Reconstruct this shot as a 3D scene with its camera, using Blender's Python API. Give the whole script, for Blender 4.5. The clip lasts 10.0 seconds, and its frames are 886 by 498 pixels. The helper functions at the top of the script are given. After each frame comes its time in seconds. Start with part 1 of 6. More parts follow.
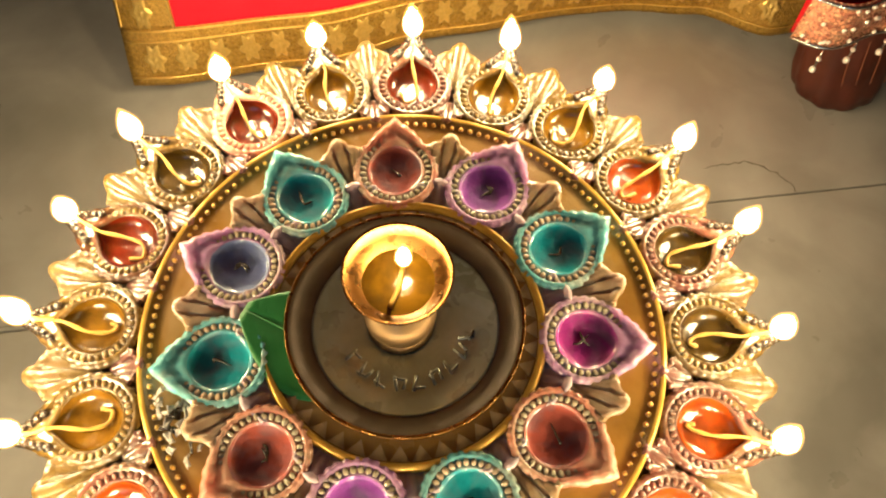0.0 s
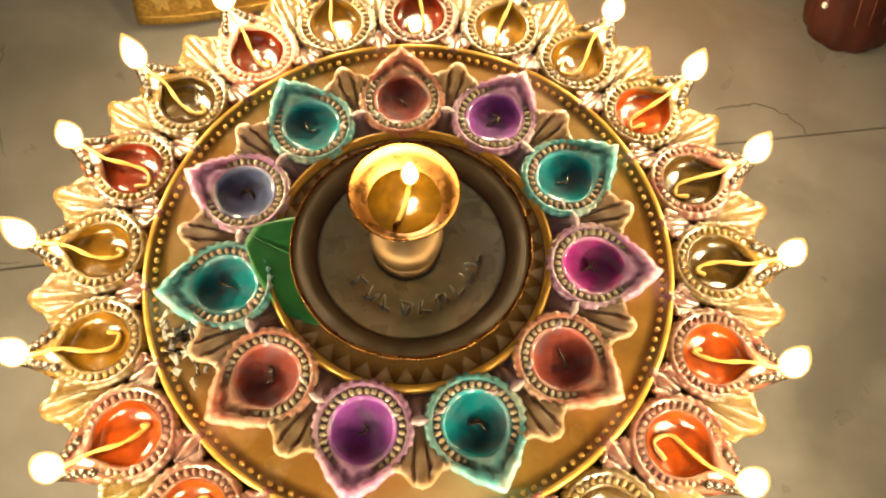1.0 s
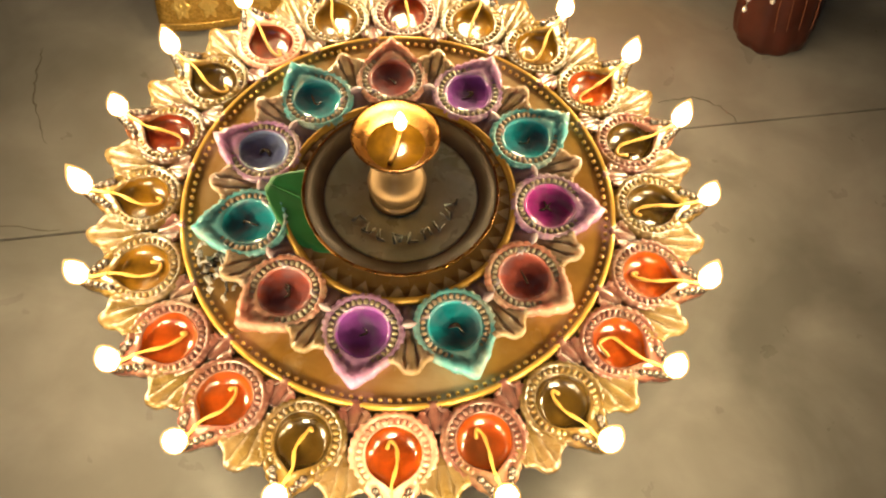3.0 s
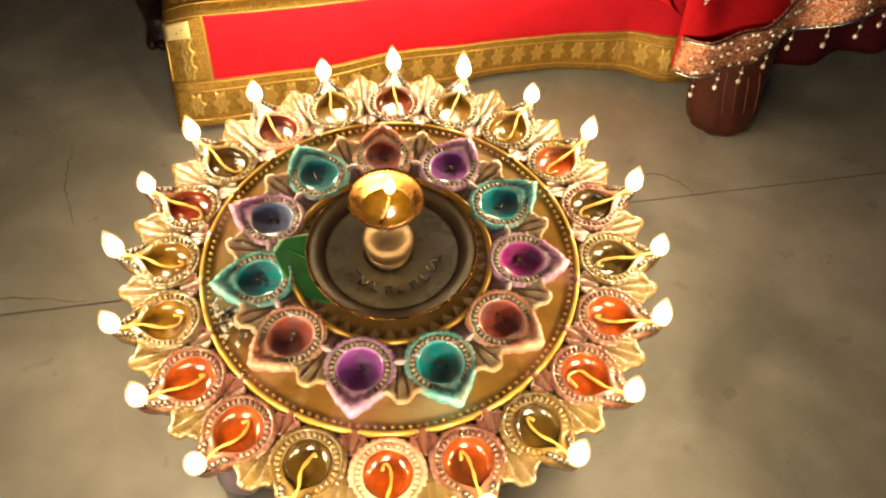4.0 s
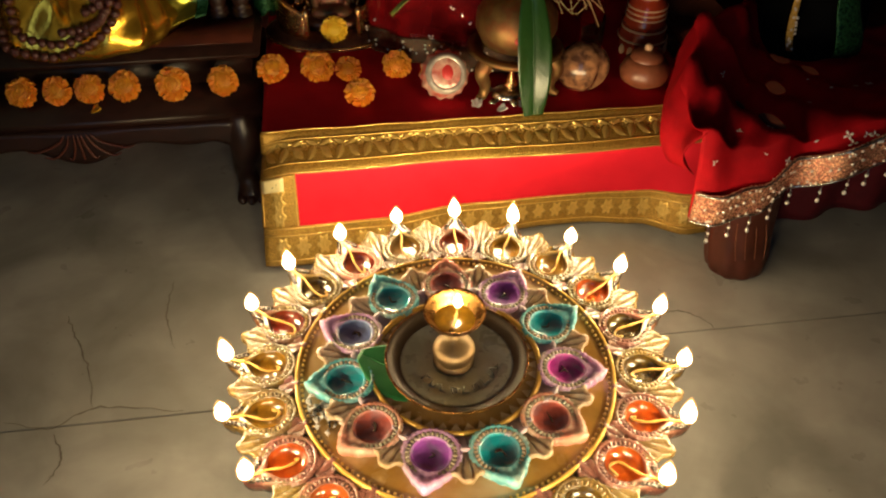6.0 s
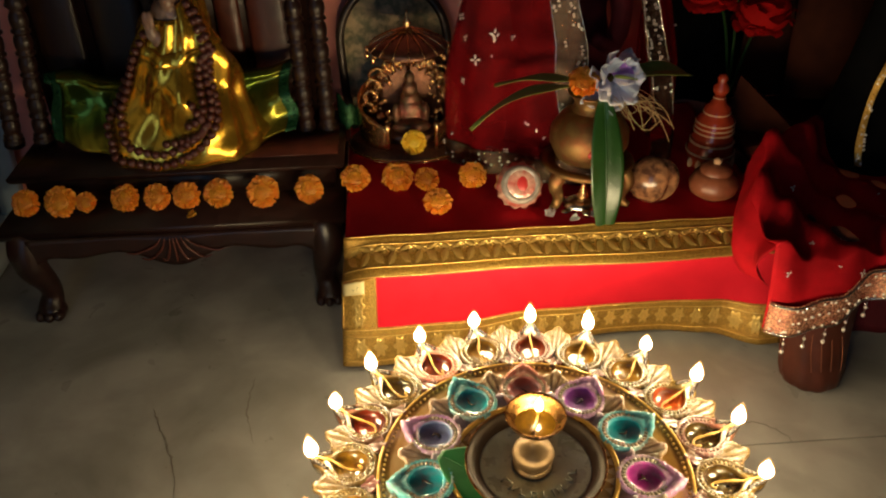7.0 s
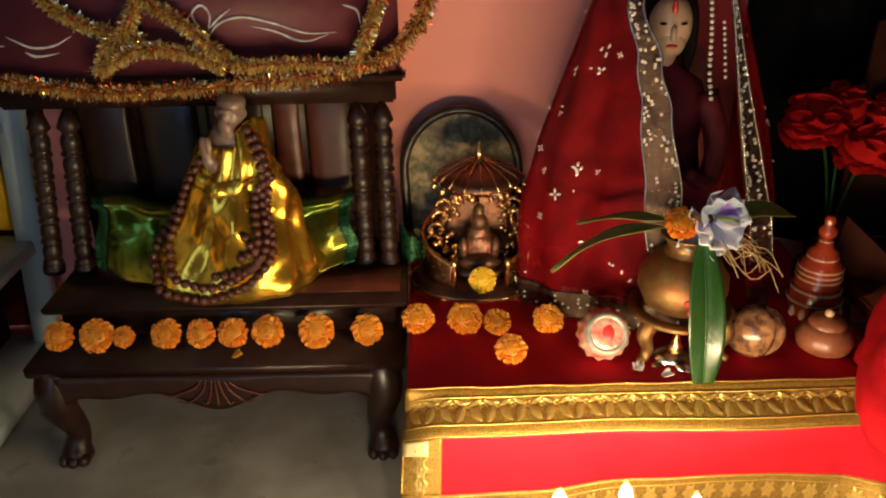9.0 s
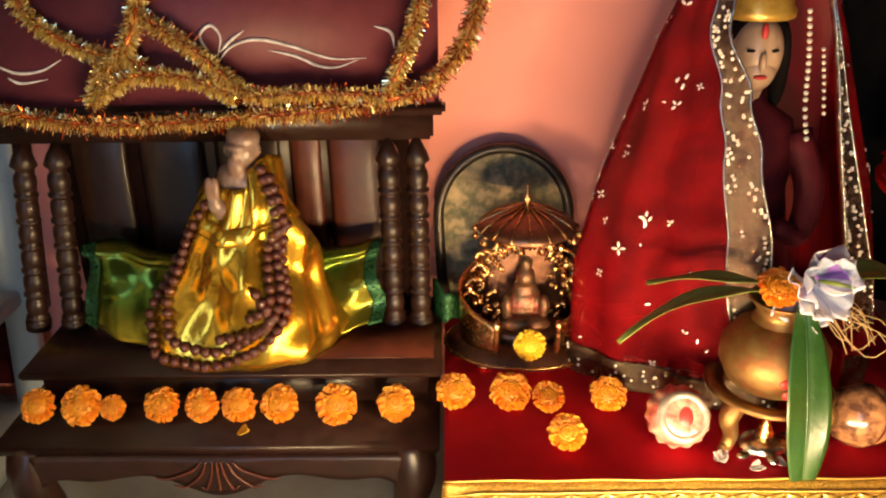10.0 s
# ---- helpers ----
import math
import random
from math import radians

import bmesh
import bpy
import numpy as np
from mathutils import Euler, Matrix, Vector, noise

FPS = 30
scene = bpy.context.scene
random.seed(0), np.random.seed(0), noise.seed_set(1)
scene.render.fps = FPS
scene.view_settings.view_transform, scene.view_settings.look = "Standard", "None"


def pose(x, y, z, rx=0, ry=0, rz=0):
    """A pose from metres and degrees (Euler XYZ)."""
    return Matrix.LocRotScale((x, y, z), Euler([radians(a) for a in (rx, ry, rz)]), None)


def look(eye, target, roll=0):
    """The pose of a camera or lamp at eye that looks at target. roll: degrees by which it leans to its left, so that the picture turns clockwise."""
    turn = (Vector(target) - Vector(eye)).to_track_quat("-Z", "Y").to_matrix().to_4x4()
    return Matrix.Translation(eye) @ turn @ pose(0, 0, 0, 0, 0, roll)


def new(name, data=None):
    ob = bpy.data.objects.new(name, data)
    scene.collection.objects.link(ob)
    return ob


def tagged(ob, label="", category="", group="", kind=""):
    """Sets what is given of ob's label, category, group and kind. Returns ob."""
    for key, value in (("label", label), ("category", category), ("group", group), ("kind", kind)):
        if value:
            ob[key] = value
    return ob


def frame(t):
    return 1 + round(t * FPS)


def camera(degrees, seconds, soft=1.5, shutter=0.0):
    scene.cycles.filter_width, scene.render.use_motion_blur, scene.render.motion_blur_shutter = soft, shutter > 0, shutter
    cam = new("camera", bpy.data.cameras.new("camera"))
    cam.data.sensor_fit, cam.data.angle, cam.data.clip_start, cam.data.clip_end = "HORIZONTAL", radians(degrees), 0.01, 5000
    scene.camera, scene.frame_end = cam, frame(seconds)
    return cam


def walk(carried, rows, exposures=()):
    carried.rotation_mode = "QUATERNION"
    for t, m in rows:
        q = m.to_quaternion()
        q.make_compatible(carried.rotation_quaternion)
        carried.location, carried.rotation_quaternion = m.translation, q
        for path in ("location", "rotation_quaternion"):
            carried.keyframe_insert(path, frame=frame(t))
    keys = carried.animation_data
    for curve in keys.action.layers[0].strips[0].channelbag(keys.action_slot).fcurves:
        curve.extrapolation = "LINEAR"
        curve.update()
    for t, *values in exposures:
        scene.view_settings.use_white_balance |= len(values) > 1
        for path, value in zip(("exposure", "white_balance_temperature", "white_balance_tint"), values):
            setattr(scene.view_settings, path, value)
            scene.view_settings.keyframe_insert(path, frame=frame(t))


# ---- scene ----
cam = camera(57.7, 10.0, soft=2.1)
PATH = [
    (0, (0.015, -0.182, 0.634), (0.048, 0.719, -1.151), 2.9),
    (0.5, (0.015, -0.187, 0.619), (0.036, 0.68, -1.183), 2.5),
    (1, (0.015, -0.208, 0.618), (0.036, 0.636, -1.195), 2.5),
    (1.5, (0.011, -0.226, 0.621), (0.048, 0.609, -1.196), 3.6),
    (2, (0.012, -0.25, 0.637), (0.05, 0.573, -1.186), 3.9),
    (3.5, (0.017, -0.364, 0.711), (0.092, 0.692, -0.987), 3.7),
    (4, (0.022, -0.404, 0.737), (0.088, 0.761, -0.887), 2.3),
    (4.5, (0.019, -0.438, 0.755), (0.086, 0.816, -0.801), 1.7),
    (5, (0.013, -0.477, 0.771), (0.086, 0.862, -0.713), 1.7),
    (6.5, (-0.029, -0.554, 0.821), (-0.099, 1.007, -0.427), -0.4),
    (7, (-0.043, -0.563, 0.829), (-0.18, 1.078, -0.308), -1.3),
    (7.5, (-0.061, -0.547, 0.825), (-0.243, 1.154, -0.21), -1.7),
    (8, (-0.08, -0.525, 0.822), (-0.289, 1.205, -0.159), -1.7),
    (8.5, (-0.1, -0.478, 0.817), (-0.314, 1.266, -0.138), -1.4),
    (9, (-0.108, -0.439, 0.807), (-0.336, 1.333, -0.091), -1.0),
    (9.5, (-0.133, -0.397, 0.795), (-0.383, 1.394, -0.06), -1.0),
    (10, (-0.16, -0.288, 0.762), (-0.431, 1.517, -0.054), -0.8),
]

EXPOSURES = [(0.0, 0.48, 6500, 10), (2.0, 0.32, 6500, 11), (3.5, 0.25, 6500, 11), (5.0, 0.25, 6500, 11), (6.5, 0.08, 6300, 10), (7.5, 0.10, 6150, 10),
             (8.5, 0.80, 6050, 10), (9.0, 1.05, 6250, 11), (9.5, 1.60, 6600, 14), (10.0, 2.05, 6900, 18)]
walk(cam, [(t, look(eye, target, roll)) for t, eye, target, roll in PATH], EXPOSURES)

# ---- light ----
world = bpy.data.worlds.new("world")
scene.world = world
world.use_nodes = True
world.node_tree.nodes["Background"].inputs[0].default_value = (0.30, 0.40, 0.55, 1)
world.node_tree.nodes["Background"].inputs[1].default_value = 0.05
FLAME_POWER = 0.45
CENTRE_POWER = 0.07
FLAME_COLOUR = (1.0, 0.755, 0.39)
DOOR_POWER = 5.5


def lamp(name, kind, m, power, colour, size):
    data = bpy.data.lights.new(name, kind)
    data.energy, data.color = power, colour
    if kind == "AREA":
        data.shape, data.size, data.size_y = "RECTANGLE", size[0], size[1]
    else:
        data.shadow_soft_size = size
    ob = new(name, data)
    ob.matrix_world = m
    return ob


# ---- materials ----
def material(name, base, rough=0.5, metal=0.0, second=None, scale=30.0, amount=0.5, bump=0.0, bump_scale=120.0,
             coat=0.0, rough_var=0.0, third=None, third_scale=6.0, third_amount=0.4, alpha=1.0, trans=0.0, random_mix=0.0, sheen=0.0, soft=0.0, spec=0.5):
    """Principled surface: base colour mixed with a second by noise and a third by large noise, with fine relief."""
    m = bpy.data.materials.new(name)
    m.use_nodes = True
    nt = m.node_tree
    b = nt.nodes["Principled BSDF"]
    b.inputs["Roughness"].default_value = rough
    b.inputs["Metallic"].default_value = metal
    b.inputs["Coat Weight"].default_value = coat
    b.inputs["Coat Roughness"].default_value = 0.12
    b.inputs["Alpha"].default_value = alpha
    b.inputs["Transmission Weight"].default_value = trans
    b.inputs["Sheen Weight"].default_value = sheen
    b.inputs["Subsurface Weight"].default_value = soft
    b.inputs["Specular IOR Level"].default_value = spec
    b.inputs["Subsurface Scale"].default_value = 0.012
    b.inputs["Subsurface Radius"].default_value = (1.0, 0.8, 0.7)
    tc = nt.nodes.new("ShaderNodeTexCoord")
    geo = nt.nodes.new("ShaderNodeNewGeometry")
    where = geo.outputs["Position"]

    def noise_node(sc, detail=5.0, dist=0.3):
        n = nt.nodes.new("ShaderNodeTexNoise")
        n.inputs["Scale"].default_value = sc
        n.inputs["Detail"].default_value = detail
        n.inputs["Distortion"].default_value = dist
        nt.links.new(where, n.inputs["Vector"])
        return n

    def ramp(src, lo, hi):
        r = nt.nodes.new("ShaderNodeMapRange")
        r.inputs["From Min"].default_value, r.inputs["From Max"].default_value = lo, hi
        nt.links.new(src, r.inputs["Value"])
        return r.outputs["Result"]

    def mix(a, bcol, fac, amt):
        x = nt.nodes.new("ShaderNodeMix")
        x.data_type = "RGBA"
        mul = nt.nodes.new("ShaderNodeMath")
        mul.operation = "MULTIPLY"
        mul.inputs[1].default_value = amt
        nt.links.new(fac, mul.inputs[0])
        nt.links.new(mul.outputs[0], x.inputs["Factor"])
        if isinstance(a, tuple):
            x.inputs["A"].default_value = (*a, 1)
        else:
            nt.links.new(a, x.inputs["A"])
        x.inputs["B"].default_value = (*bcol, 1)
        return x.outputs["Result"]

    colour = base
    if second:
        n1 = noise_node(scale)
        colour = mix(colour, second, ramp(n1.outputs["Fac"], 0.38, 0.62), amount)
    if third:
        n2 = noise_node(third_scale, 6.0, 0.8)
        colour = mix(colour, third, ramp(n2.outputs["Fac"], 0.45, 0.7), third_amount)
    if random_mix:
        oi = nt.nodes.new("ShaderNodeObjectInfo")
        colour = mix(colour, second or base, oi.outputs["Random"], random_mix)
    if isinstance(colour, tuple):
        b.inputs["Base Color"].default_value = (*colour, 1)
    else:
        nt.links.new(colour, b.inputs["Base Color"])
    if rough_var:
        n3 = noise_node(scale * 1.7)
        r = nt.nodes.new("ShaderNodeMapRange")
        r.inputs["To Min"].default_value, r.inputs["To Max"].default_value = max(0.02, rough - rough_var), min(1, rough + rough_var)
        r.inputs["From Min"].default_value, r.inputs["From Max"].default_value = 0.3, 0.7
        nt.links.new(n3.outputs["Fac"], r.inputs["Value"])
        nt.links.new(r.outputs["Result"], b.inputs["Roughness"])
    if bump:
        n4 = noise_node(bump_scale, 6.0)
        bn = nt.nodes.new("ShaderNodeBump")
        bn.inputs["Strength"].default_value = bump
        bn.inputs["Distance"].default_value = 0.002
        nt.links.new(n4.outputs["Fac"], bn.inputs["Height"])
        nt.links.new(bn.outputs["Normal"], b.inputs["Normal"])
    return m


def flame_material(name, colour, strength):
    """Burning gas: clear, and giving off light."""
    m = bpy.data.materials.new(name)
    m.use_nodes = True
    nt = m.node_tree
    nt.nodes.remove(nt.nodes["Principled BSDF"])
    e = nt.nodes.new("ShaderNodeEmission")
    e.inputs[0].default_value = (*colour, 1)
    e.inputs[1].default_value = strength
    tr = nt.nodes.new("ShaderNodeBsdfTransparent")
    add = nt.nodes.new("ShaderNodeAddShader")
    nt.links.new(e.outputs[0], add.inputs[0])
    nt.links.new(tr.outputs[0], add.inputs[1])
    nt.links.new(add.outputs[0], nt.nodes["Material Output"].inputs[0])
    return m


M = {}
M["flame"] = flame_material("flame", (1.0, 0.50, 0.12), 0.55)
M["flame_core"] = flame_material("flame_core", (1.0, 0.80, 0.45), 14.0)
M["marble"] = material("marble", (0.37, 0.355, 0.335), 0.36, 0, (0.27, 0.255, 0.235), 13.0, 0.7, 0.06, 90, rough_var=0.1, third=(0.13, 0.125, 0.115), third_scale=4.4, third_amount=0.7)
M["joint"] = material("joint", (0.16, 0.14, 0.12), 0.8)
M["wall"] = material("pink_wall", (0.86, 0.305, 0.255), 0.75, 0, (0.80, 0.265, 0.22), 7, 0.5, 0.15, 60, third=(0.76, 0.325, 0.30), third_scale=2.5)
# Low albedo for the unseen walls and ceiling, to hold down bounce light.
M["dark_plaster"] = material("dark_plaster", (0.22, 0.19, 0.18), 0.85, 0, (0.18, 0.15, 0.14), 5, 0.5)
M["wood"] = material("dark_wood", (0.022, 0.0075, 0.0055), 0.38, 0, (0.010, 0.004, 0.003), 40, 0.6, 0.08, 80, coat=0.05, rough_var=0.08, spec=0.35)
M["wood_red"] = material("red_wood", (0.085, 0.019, 0.010), 0.42, 0, (0.045, 0.011, 0.006), 35, 0.6, 0.1, 80, coat=0.06, rough_var=0.1, spec=0.4)
M["brass"] = material("brass", (0.29, 0.138, 0.037), 0.28, 1, (0.21, 0.098, 0.027), 60, 0.5, 0.05, 150, rough_var=0.08)
M["bronze"] = material("brown_bronze", (0.085, 0.058, 0.034), 0.42, 0.3, (0.05, 0.032, 0.018), 45, 0.6, 0.1, 120, rough_var=0.1)
# Pale, bluish-grey base colour stands in for the ceiling's reflection in the dish bottom.
M["lit_pewter"] = material("worn_lit_pewter", (0.42, 0.45, 0.36), 0.32, 0.2, (0.25, 0.265, 0.20), 40, 0.7, 0.12, 120, rough_var=0.12, third=(0.52, 0.60, 0.60), third_scale=16, third_amount=0.6)
M["silver"] = material("silver_trim", (0.75, 0.72, 0.66), 0.16, 1, (0.4, 0.38, 0.34), 150, 0.6, 0.4, 300)
M["gold"] = material("gold_brocade", (0.58, 0.35, 0.070), 0.36, 0.6, (0.32, 0.17, 0.030), 300, 0.75, 0.8, 460, rough_var=0.12, third=(0.30, 0.17, 0.03), third_scale=70, third_amount=0.5)
M["gold_motif"] = material("gold_motif", (0.84, 0.58, 0.17), 0.28, 0.75, (0.64, 0.40, 0.09), 300, 0.5, 0.3, 500)
M["gold_satin"] = material("gold_satin", (0.80, 0.47, 0.055), 0.20, 0.92, (0.55, 0.27, 0.02), 14, 0.6, 0.22, 150, rough_var=0.06, third=(0.42, 0.30, 0.03), third_scale=26, third_amount=0.5)
M["green_satin"] = material("green_satin", (0.34, 0.27, 0.03), 0.20, 0.85, (0.05, 0.12, 0.015), 9, 0.9, 0.20, 140, rough_var=0.06)
M["green_trim"] = material("green_trim", (0.004, 0.045, 0.020), 0.25, 0.6, (0.05, 0.17, 0.06), 260, 0.6, 0.9, 340)
M["red_cloth"] = material("red_cloth", (0.62, 0.012, 0.028), 0.72, 0, (0.52, 0.008, 0.022), 30, 0.5, 0.35, 900, spec=0.12)
M["red_veil"] = material("red_veil", (0.34, 0.003, 0.008), 0.75, 0, (0.17, 0.0015, 0.004), 22, 0.7, 0.3, 500, spec=0.10)
M["maroon"] = material("maroon", (0.085, 0.006, 0.011), 0.7, 0, (0.045, 0.003, 0.007), 40, 0.6, 0.3, 300, spec=0.2)
M["leaf"] = material("leaf", (0.009, 0.040, 0.008), 0.30, 0, (0.018, 0.060, 0.011), 30, 0.6, 0.3, 120, coat=0.12)
M["betel"] = material("betel_leaf", (0.015, 0.16, 0.04), 0.45, 0, (0.03, 0.21, 0.06), 50, 0.6, 0.2, 160)
M["amber"] = material("amber_plate", (0.27, 0.145, 0.032), 0.20, 0, (0.17, 0.088, 0.018), 30, 0.7, 0.15, 140, coat=0.6, rough_var=0.1, third=(0.42, 0.33, 0.21), third_scale=11, third_amount=0.65, soft=0.2)
M["gold_paint"] = material("gold_paint", (0.58, 0.36, 0.07), 0.30, 0.45, (0.42, 0.22, 0.04), 90, 0.6, 0.2, 200, coat=0.3)
M["clay"] = material("amber_glazed_clay", (0.125, 0.082, 0.024), 0.30, 0, (0.065, 0.037, 0.009), 60, 0.75, 0.45, 220, coat=0.3, rough_var=0.1, third=(0.145, 0.092, 0.050), third_scale=20, third_amount=0.5, soft=0.2)
M["pearl"] = material("pearly_lilac", (0.58, 0.45, 0.52), 0.24, 0, (0.44, 0.36, 0.40), 60, 0.6, 0.35, 200, coat=0.6, third=(0.46, 0.44, 0.52), third_scale=20, third_amount=0.6, soft=0.4)
M["pearl_amber"] = material("pearly_amber", (0.42, 0.31, 0.18), 0.22, 0, (0.26, 0.16, 0.07), 70, 0.6, 0.4, 220, coat=0.6, third=(0.46, 0.36, 0.34), third_scale=22, third_amount=0.5, soft=0.4)
M["wick"] = material("wick", (0.50, 0.30, 0.055), 0.55, 0, (0.40, 0.21, 0.035), 200, 0.5, coat=0.4)
M["char"] = material("burnt_spout", (0.018, 0.012, 0.008), 0.25, 0, (0.05, 0.028, 0.012), 200, 0.5, 0.5, 300, coat=0.5)
M["marigold"] = material("marigold", (0.88, 0.22, 0.005), 0.6, 0, (0.92, 0.34, 0.010), 90, 0.6, random_mix=0.3, soft=0.7)
M["marigold_yellow"] = material("marigold_yellow", (0.88, 0.55, 0.02), 0.6, 0, (0.85, 0.42, 0.01), 90, 0.6, soft=0.4)
M["paint_blue"] = material("pale_blue_paint", (0.70, 0.84, 0.92), 0.45, 0, (0.58, 0.73, 0.82), 14, 0.6, 0.15, 90, third=(0.34, 0.34, 0.33), third_scale=9, third_amount=0.22)
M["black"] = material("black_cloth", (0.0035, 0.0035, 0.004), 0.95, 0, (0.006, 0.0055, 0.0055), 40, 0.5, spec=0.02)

CUPS = {
    "orange": (0.34, 0.055, 0.005), "red": (0.17, 0.017, 0.005), "yellow": (0.22, 0.105, 0.006), "olive": (0.075, 0.041, 0.006),
    "teal": (0.015, 0.40, 0.50), "purple": (0.42, 0.11, 0.58), "blue": (0.19, 0.24, 0.50), "dull_red": (0.55, 0.13, 0.10), "magenta": (0.60, 0.06, 0.42),
}
for n, c in CUPS.items():
    inner = n in ("teal", "purple", "blue", "dull_red", "magenta")
    M["cup_" + n] = material("cup_" + n, c, 0.16, 0, tuple((0.55 if inner else 0.35) * x for x in c), 62 if inner else 48, 0.8, 0.3, 160, coat=0.9, rough_var=0.08,
                             third=(0.20, 0.24, 0.30) if inner else (0.030, 0.018, 0.008), third_scale=46 if inner else 34, third_amount=0.6, soft=0.2)
RIMS = {"pink": (0.165, 0.062, 0.046), "gold": (0.115, 0.068, 0.015), "rust": (0.085, 0.028, 0.012), "teal": (0.13, 0.42, 0.47), "lilac": (0.50, 0.27, 0.50), "coral": (0.58, 0.24, 0.17)}
for n, c in RIMS.items():
    M["rim_" + n] = material("rim_" + n, c, 0.20, 0, tuple(0.55 * x for x in c), 70, 0.7, 0.45, 220, coat=0.7, rough_var=0.1,
                             third=(0.46, 0.38, 0.28) if n in ("teal", "lilac", "coral") else (0.125, 0.080, 0.036), third_scale=30, third_amount=0.65, soft=0.45)


M["rim_bead"] = material("pearly_bead", (0.44, 0.36, 0.26), 0.20, 0, (0.28, 0.22, 0.15), 120, 0.6, 0.3, 220, coat=0.7, soft=0.4)
M["rim_bead_dark"] = material("oily_bead", (0.19, 0.12, 0.032), 0.16, 0, (0.08, 0.045, 0.012), 120, 0.7, 0.3, 220, coat=0.9, soft=0.4)


# ---- mesh helpers ----
def finish(bm, smooth=True):
    bmesh.ops.recalc_face_normals(bm, faces=bm.faces)
    for f in bm.faces:
        f.smooth = smooth
    return bm


def part(name, bm, mat, parent=None, label="", smooth=True):
    """Links a bmesh as one mesh object, under a thing or part where one is given."""
    finish(bm, smooth)
    me = bpy.data.meshes.new(name)
    bm.to_mesh(me)
    bm.free()
    me.materials.append(M[mat])
    ob = new(name, me)
    if parent:
        ob.parent = parent
    if label:
        ob["label"] = label
    return ob


def shared(name, me, parent, m=None):
    ob = new(name, me)
    ob.parent = parent
    if m is not None:
        ob.matrix_basis = m
    return ob


def thing(name, label, category, m=None, group="", kind=""):
    ob = new(name)
    ob.empty_display_size = 0.02
    if m is not None:
        ob.matrix_world = m
    return tagged(ob, label, category, group, kind)


def box(sx, sy, sz, at=(0, 0, 0), bevel=0.0, bm=None, m=None):
    bm = bm or bmesh.new()
    t = Matrix.Translation(at) @ (m or Matrix()) @ Matrix.Diagonal((sx, sy, sz, 1))
    made = bmesh.ops.create_cube(bm, size=1, matrix=t)
    if bevel:
        edges = list({e for v in made["verts"] for e in v.link_edges})
        bmesh.ops.bevel(bm, geom=edges, offset=bevel, segments=2, affect="EDGES")
    return bm


def lathe(profile, segs=40, bm=None, m=None, closed=True):
    """Turns a list of (r, z) round the z axis."""
    bm = bm or bmesh.new()
    m = m or Matrix()
    rings = []
    for r, z in profile:
        if r < 1e-6:
            rings.append([bm.verts.new(m @ Vector((0, 0, z)))])
        else:
            rings.append([bm.verts.new(m @ Vector((r * math.cos(2 * math.pi * i / segs), r * math.sin(2 * math.pi * i / segs), z))) for i in range(segs)])
    for a, b in zip(rings, rings[1:]):
        for i in range(segs):
            j = (i + 1) % segs
            if len(a) == 1 and len(b) == 1:
                continue
            if len(a) == 1:
                bm.faces.new((a[0], b[i], b[j]))
            elif len(b) == 1:
                bm.faces.new((a[i], a[j], b[0]))
            else:
                bm.faces.new((a[i], a[j], b[j], b[i]))
    return bm


def tube(points, radii, segs=8, bm=None):
    """A tube along points, with a radius for each, closed at its ends."""
    bm = bm or bmesh.new()
    pts = [Vector(p) for p in points]
    if not isinstance(radii, (list, tuple)):
        radii = [radii] * len(pts)
    rings, side = [], None
    for i, p in enumerate(pts):
        d = (pts[min(i + 1, len(pts) - 1)] - pts[max(i - 1, 0)]).normalized()
        if side is None:
            side = d.orthogonal().normalized()
        side = (side - d * side.dot(d)).normalized()
        up = d.cross(side)
        rings.append([bm.verts.new(p + radii[i] * (math.cos(a) * side + math.sin(a) * up)) for a in (2 * math.pi * k / segs for k in range(segs))])
    for a, b in zip(rings, rings[1:]):
        for i in range(segs):
            bm.faces.new((a[i], a[(i + 1) % segs], b[(i + 1) % segs], b[i]))
    bm.faces.new(rings[0][::-1])
    bm.faces.new(rings[-1])
    return bm


def smooth_path(points, n):
    """n points on a smooth curve through the given ones."""
    p = [Vector(q) for q in points]
    p = [p[0] * 2 - p[1]] + p + [p[-1] * 2 - p[-2]]
    out, spans = [], len(p) - 3
    for i in range(n):
        x = i / (n - 1) * spans
        k = min(int(x), spans - 1)
        t = x - k
        a, b, c, d = p[k:k + 4]
        out.append(0.5 * (2 * b + (c - a) * t + (2 * a - 5 * b + 4 * c - d) * t * t + (3 * b - a - 3 * c + d) * t ** 3))
    return out


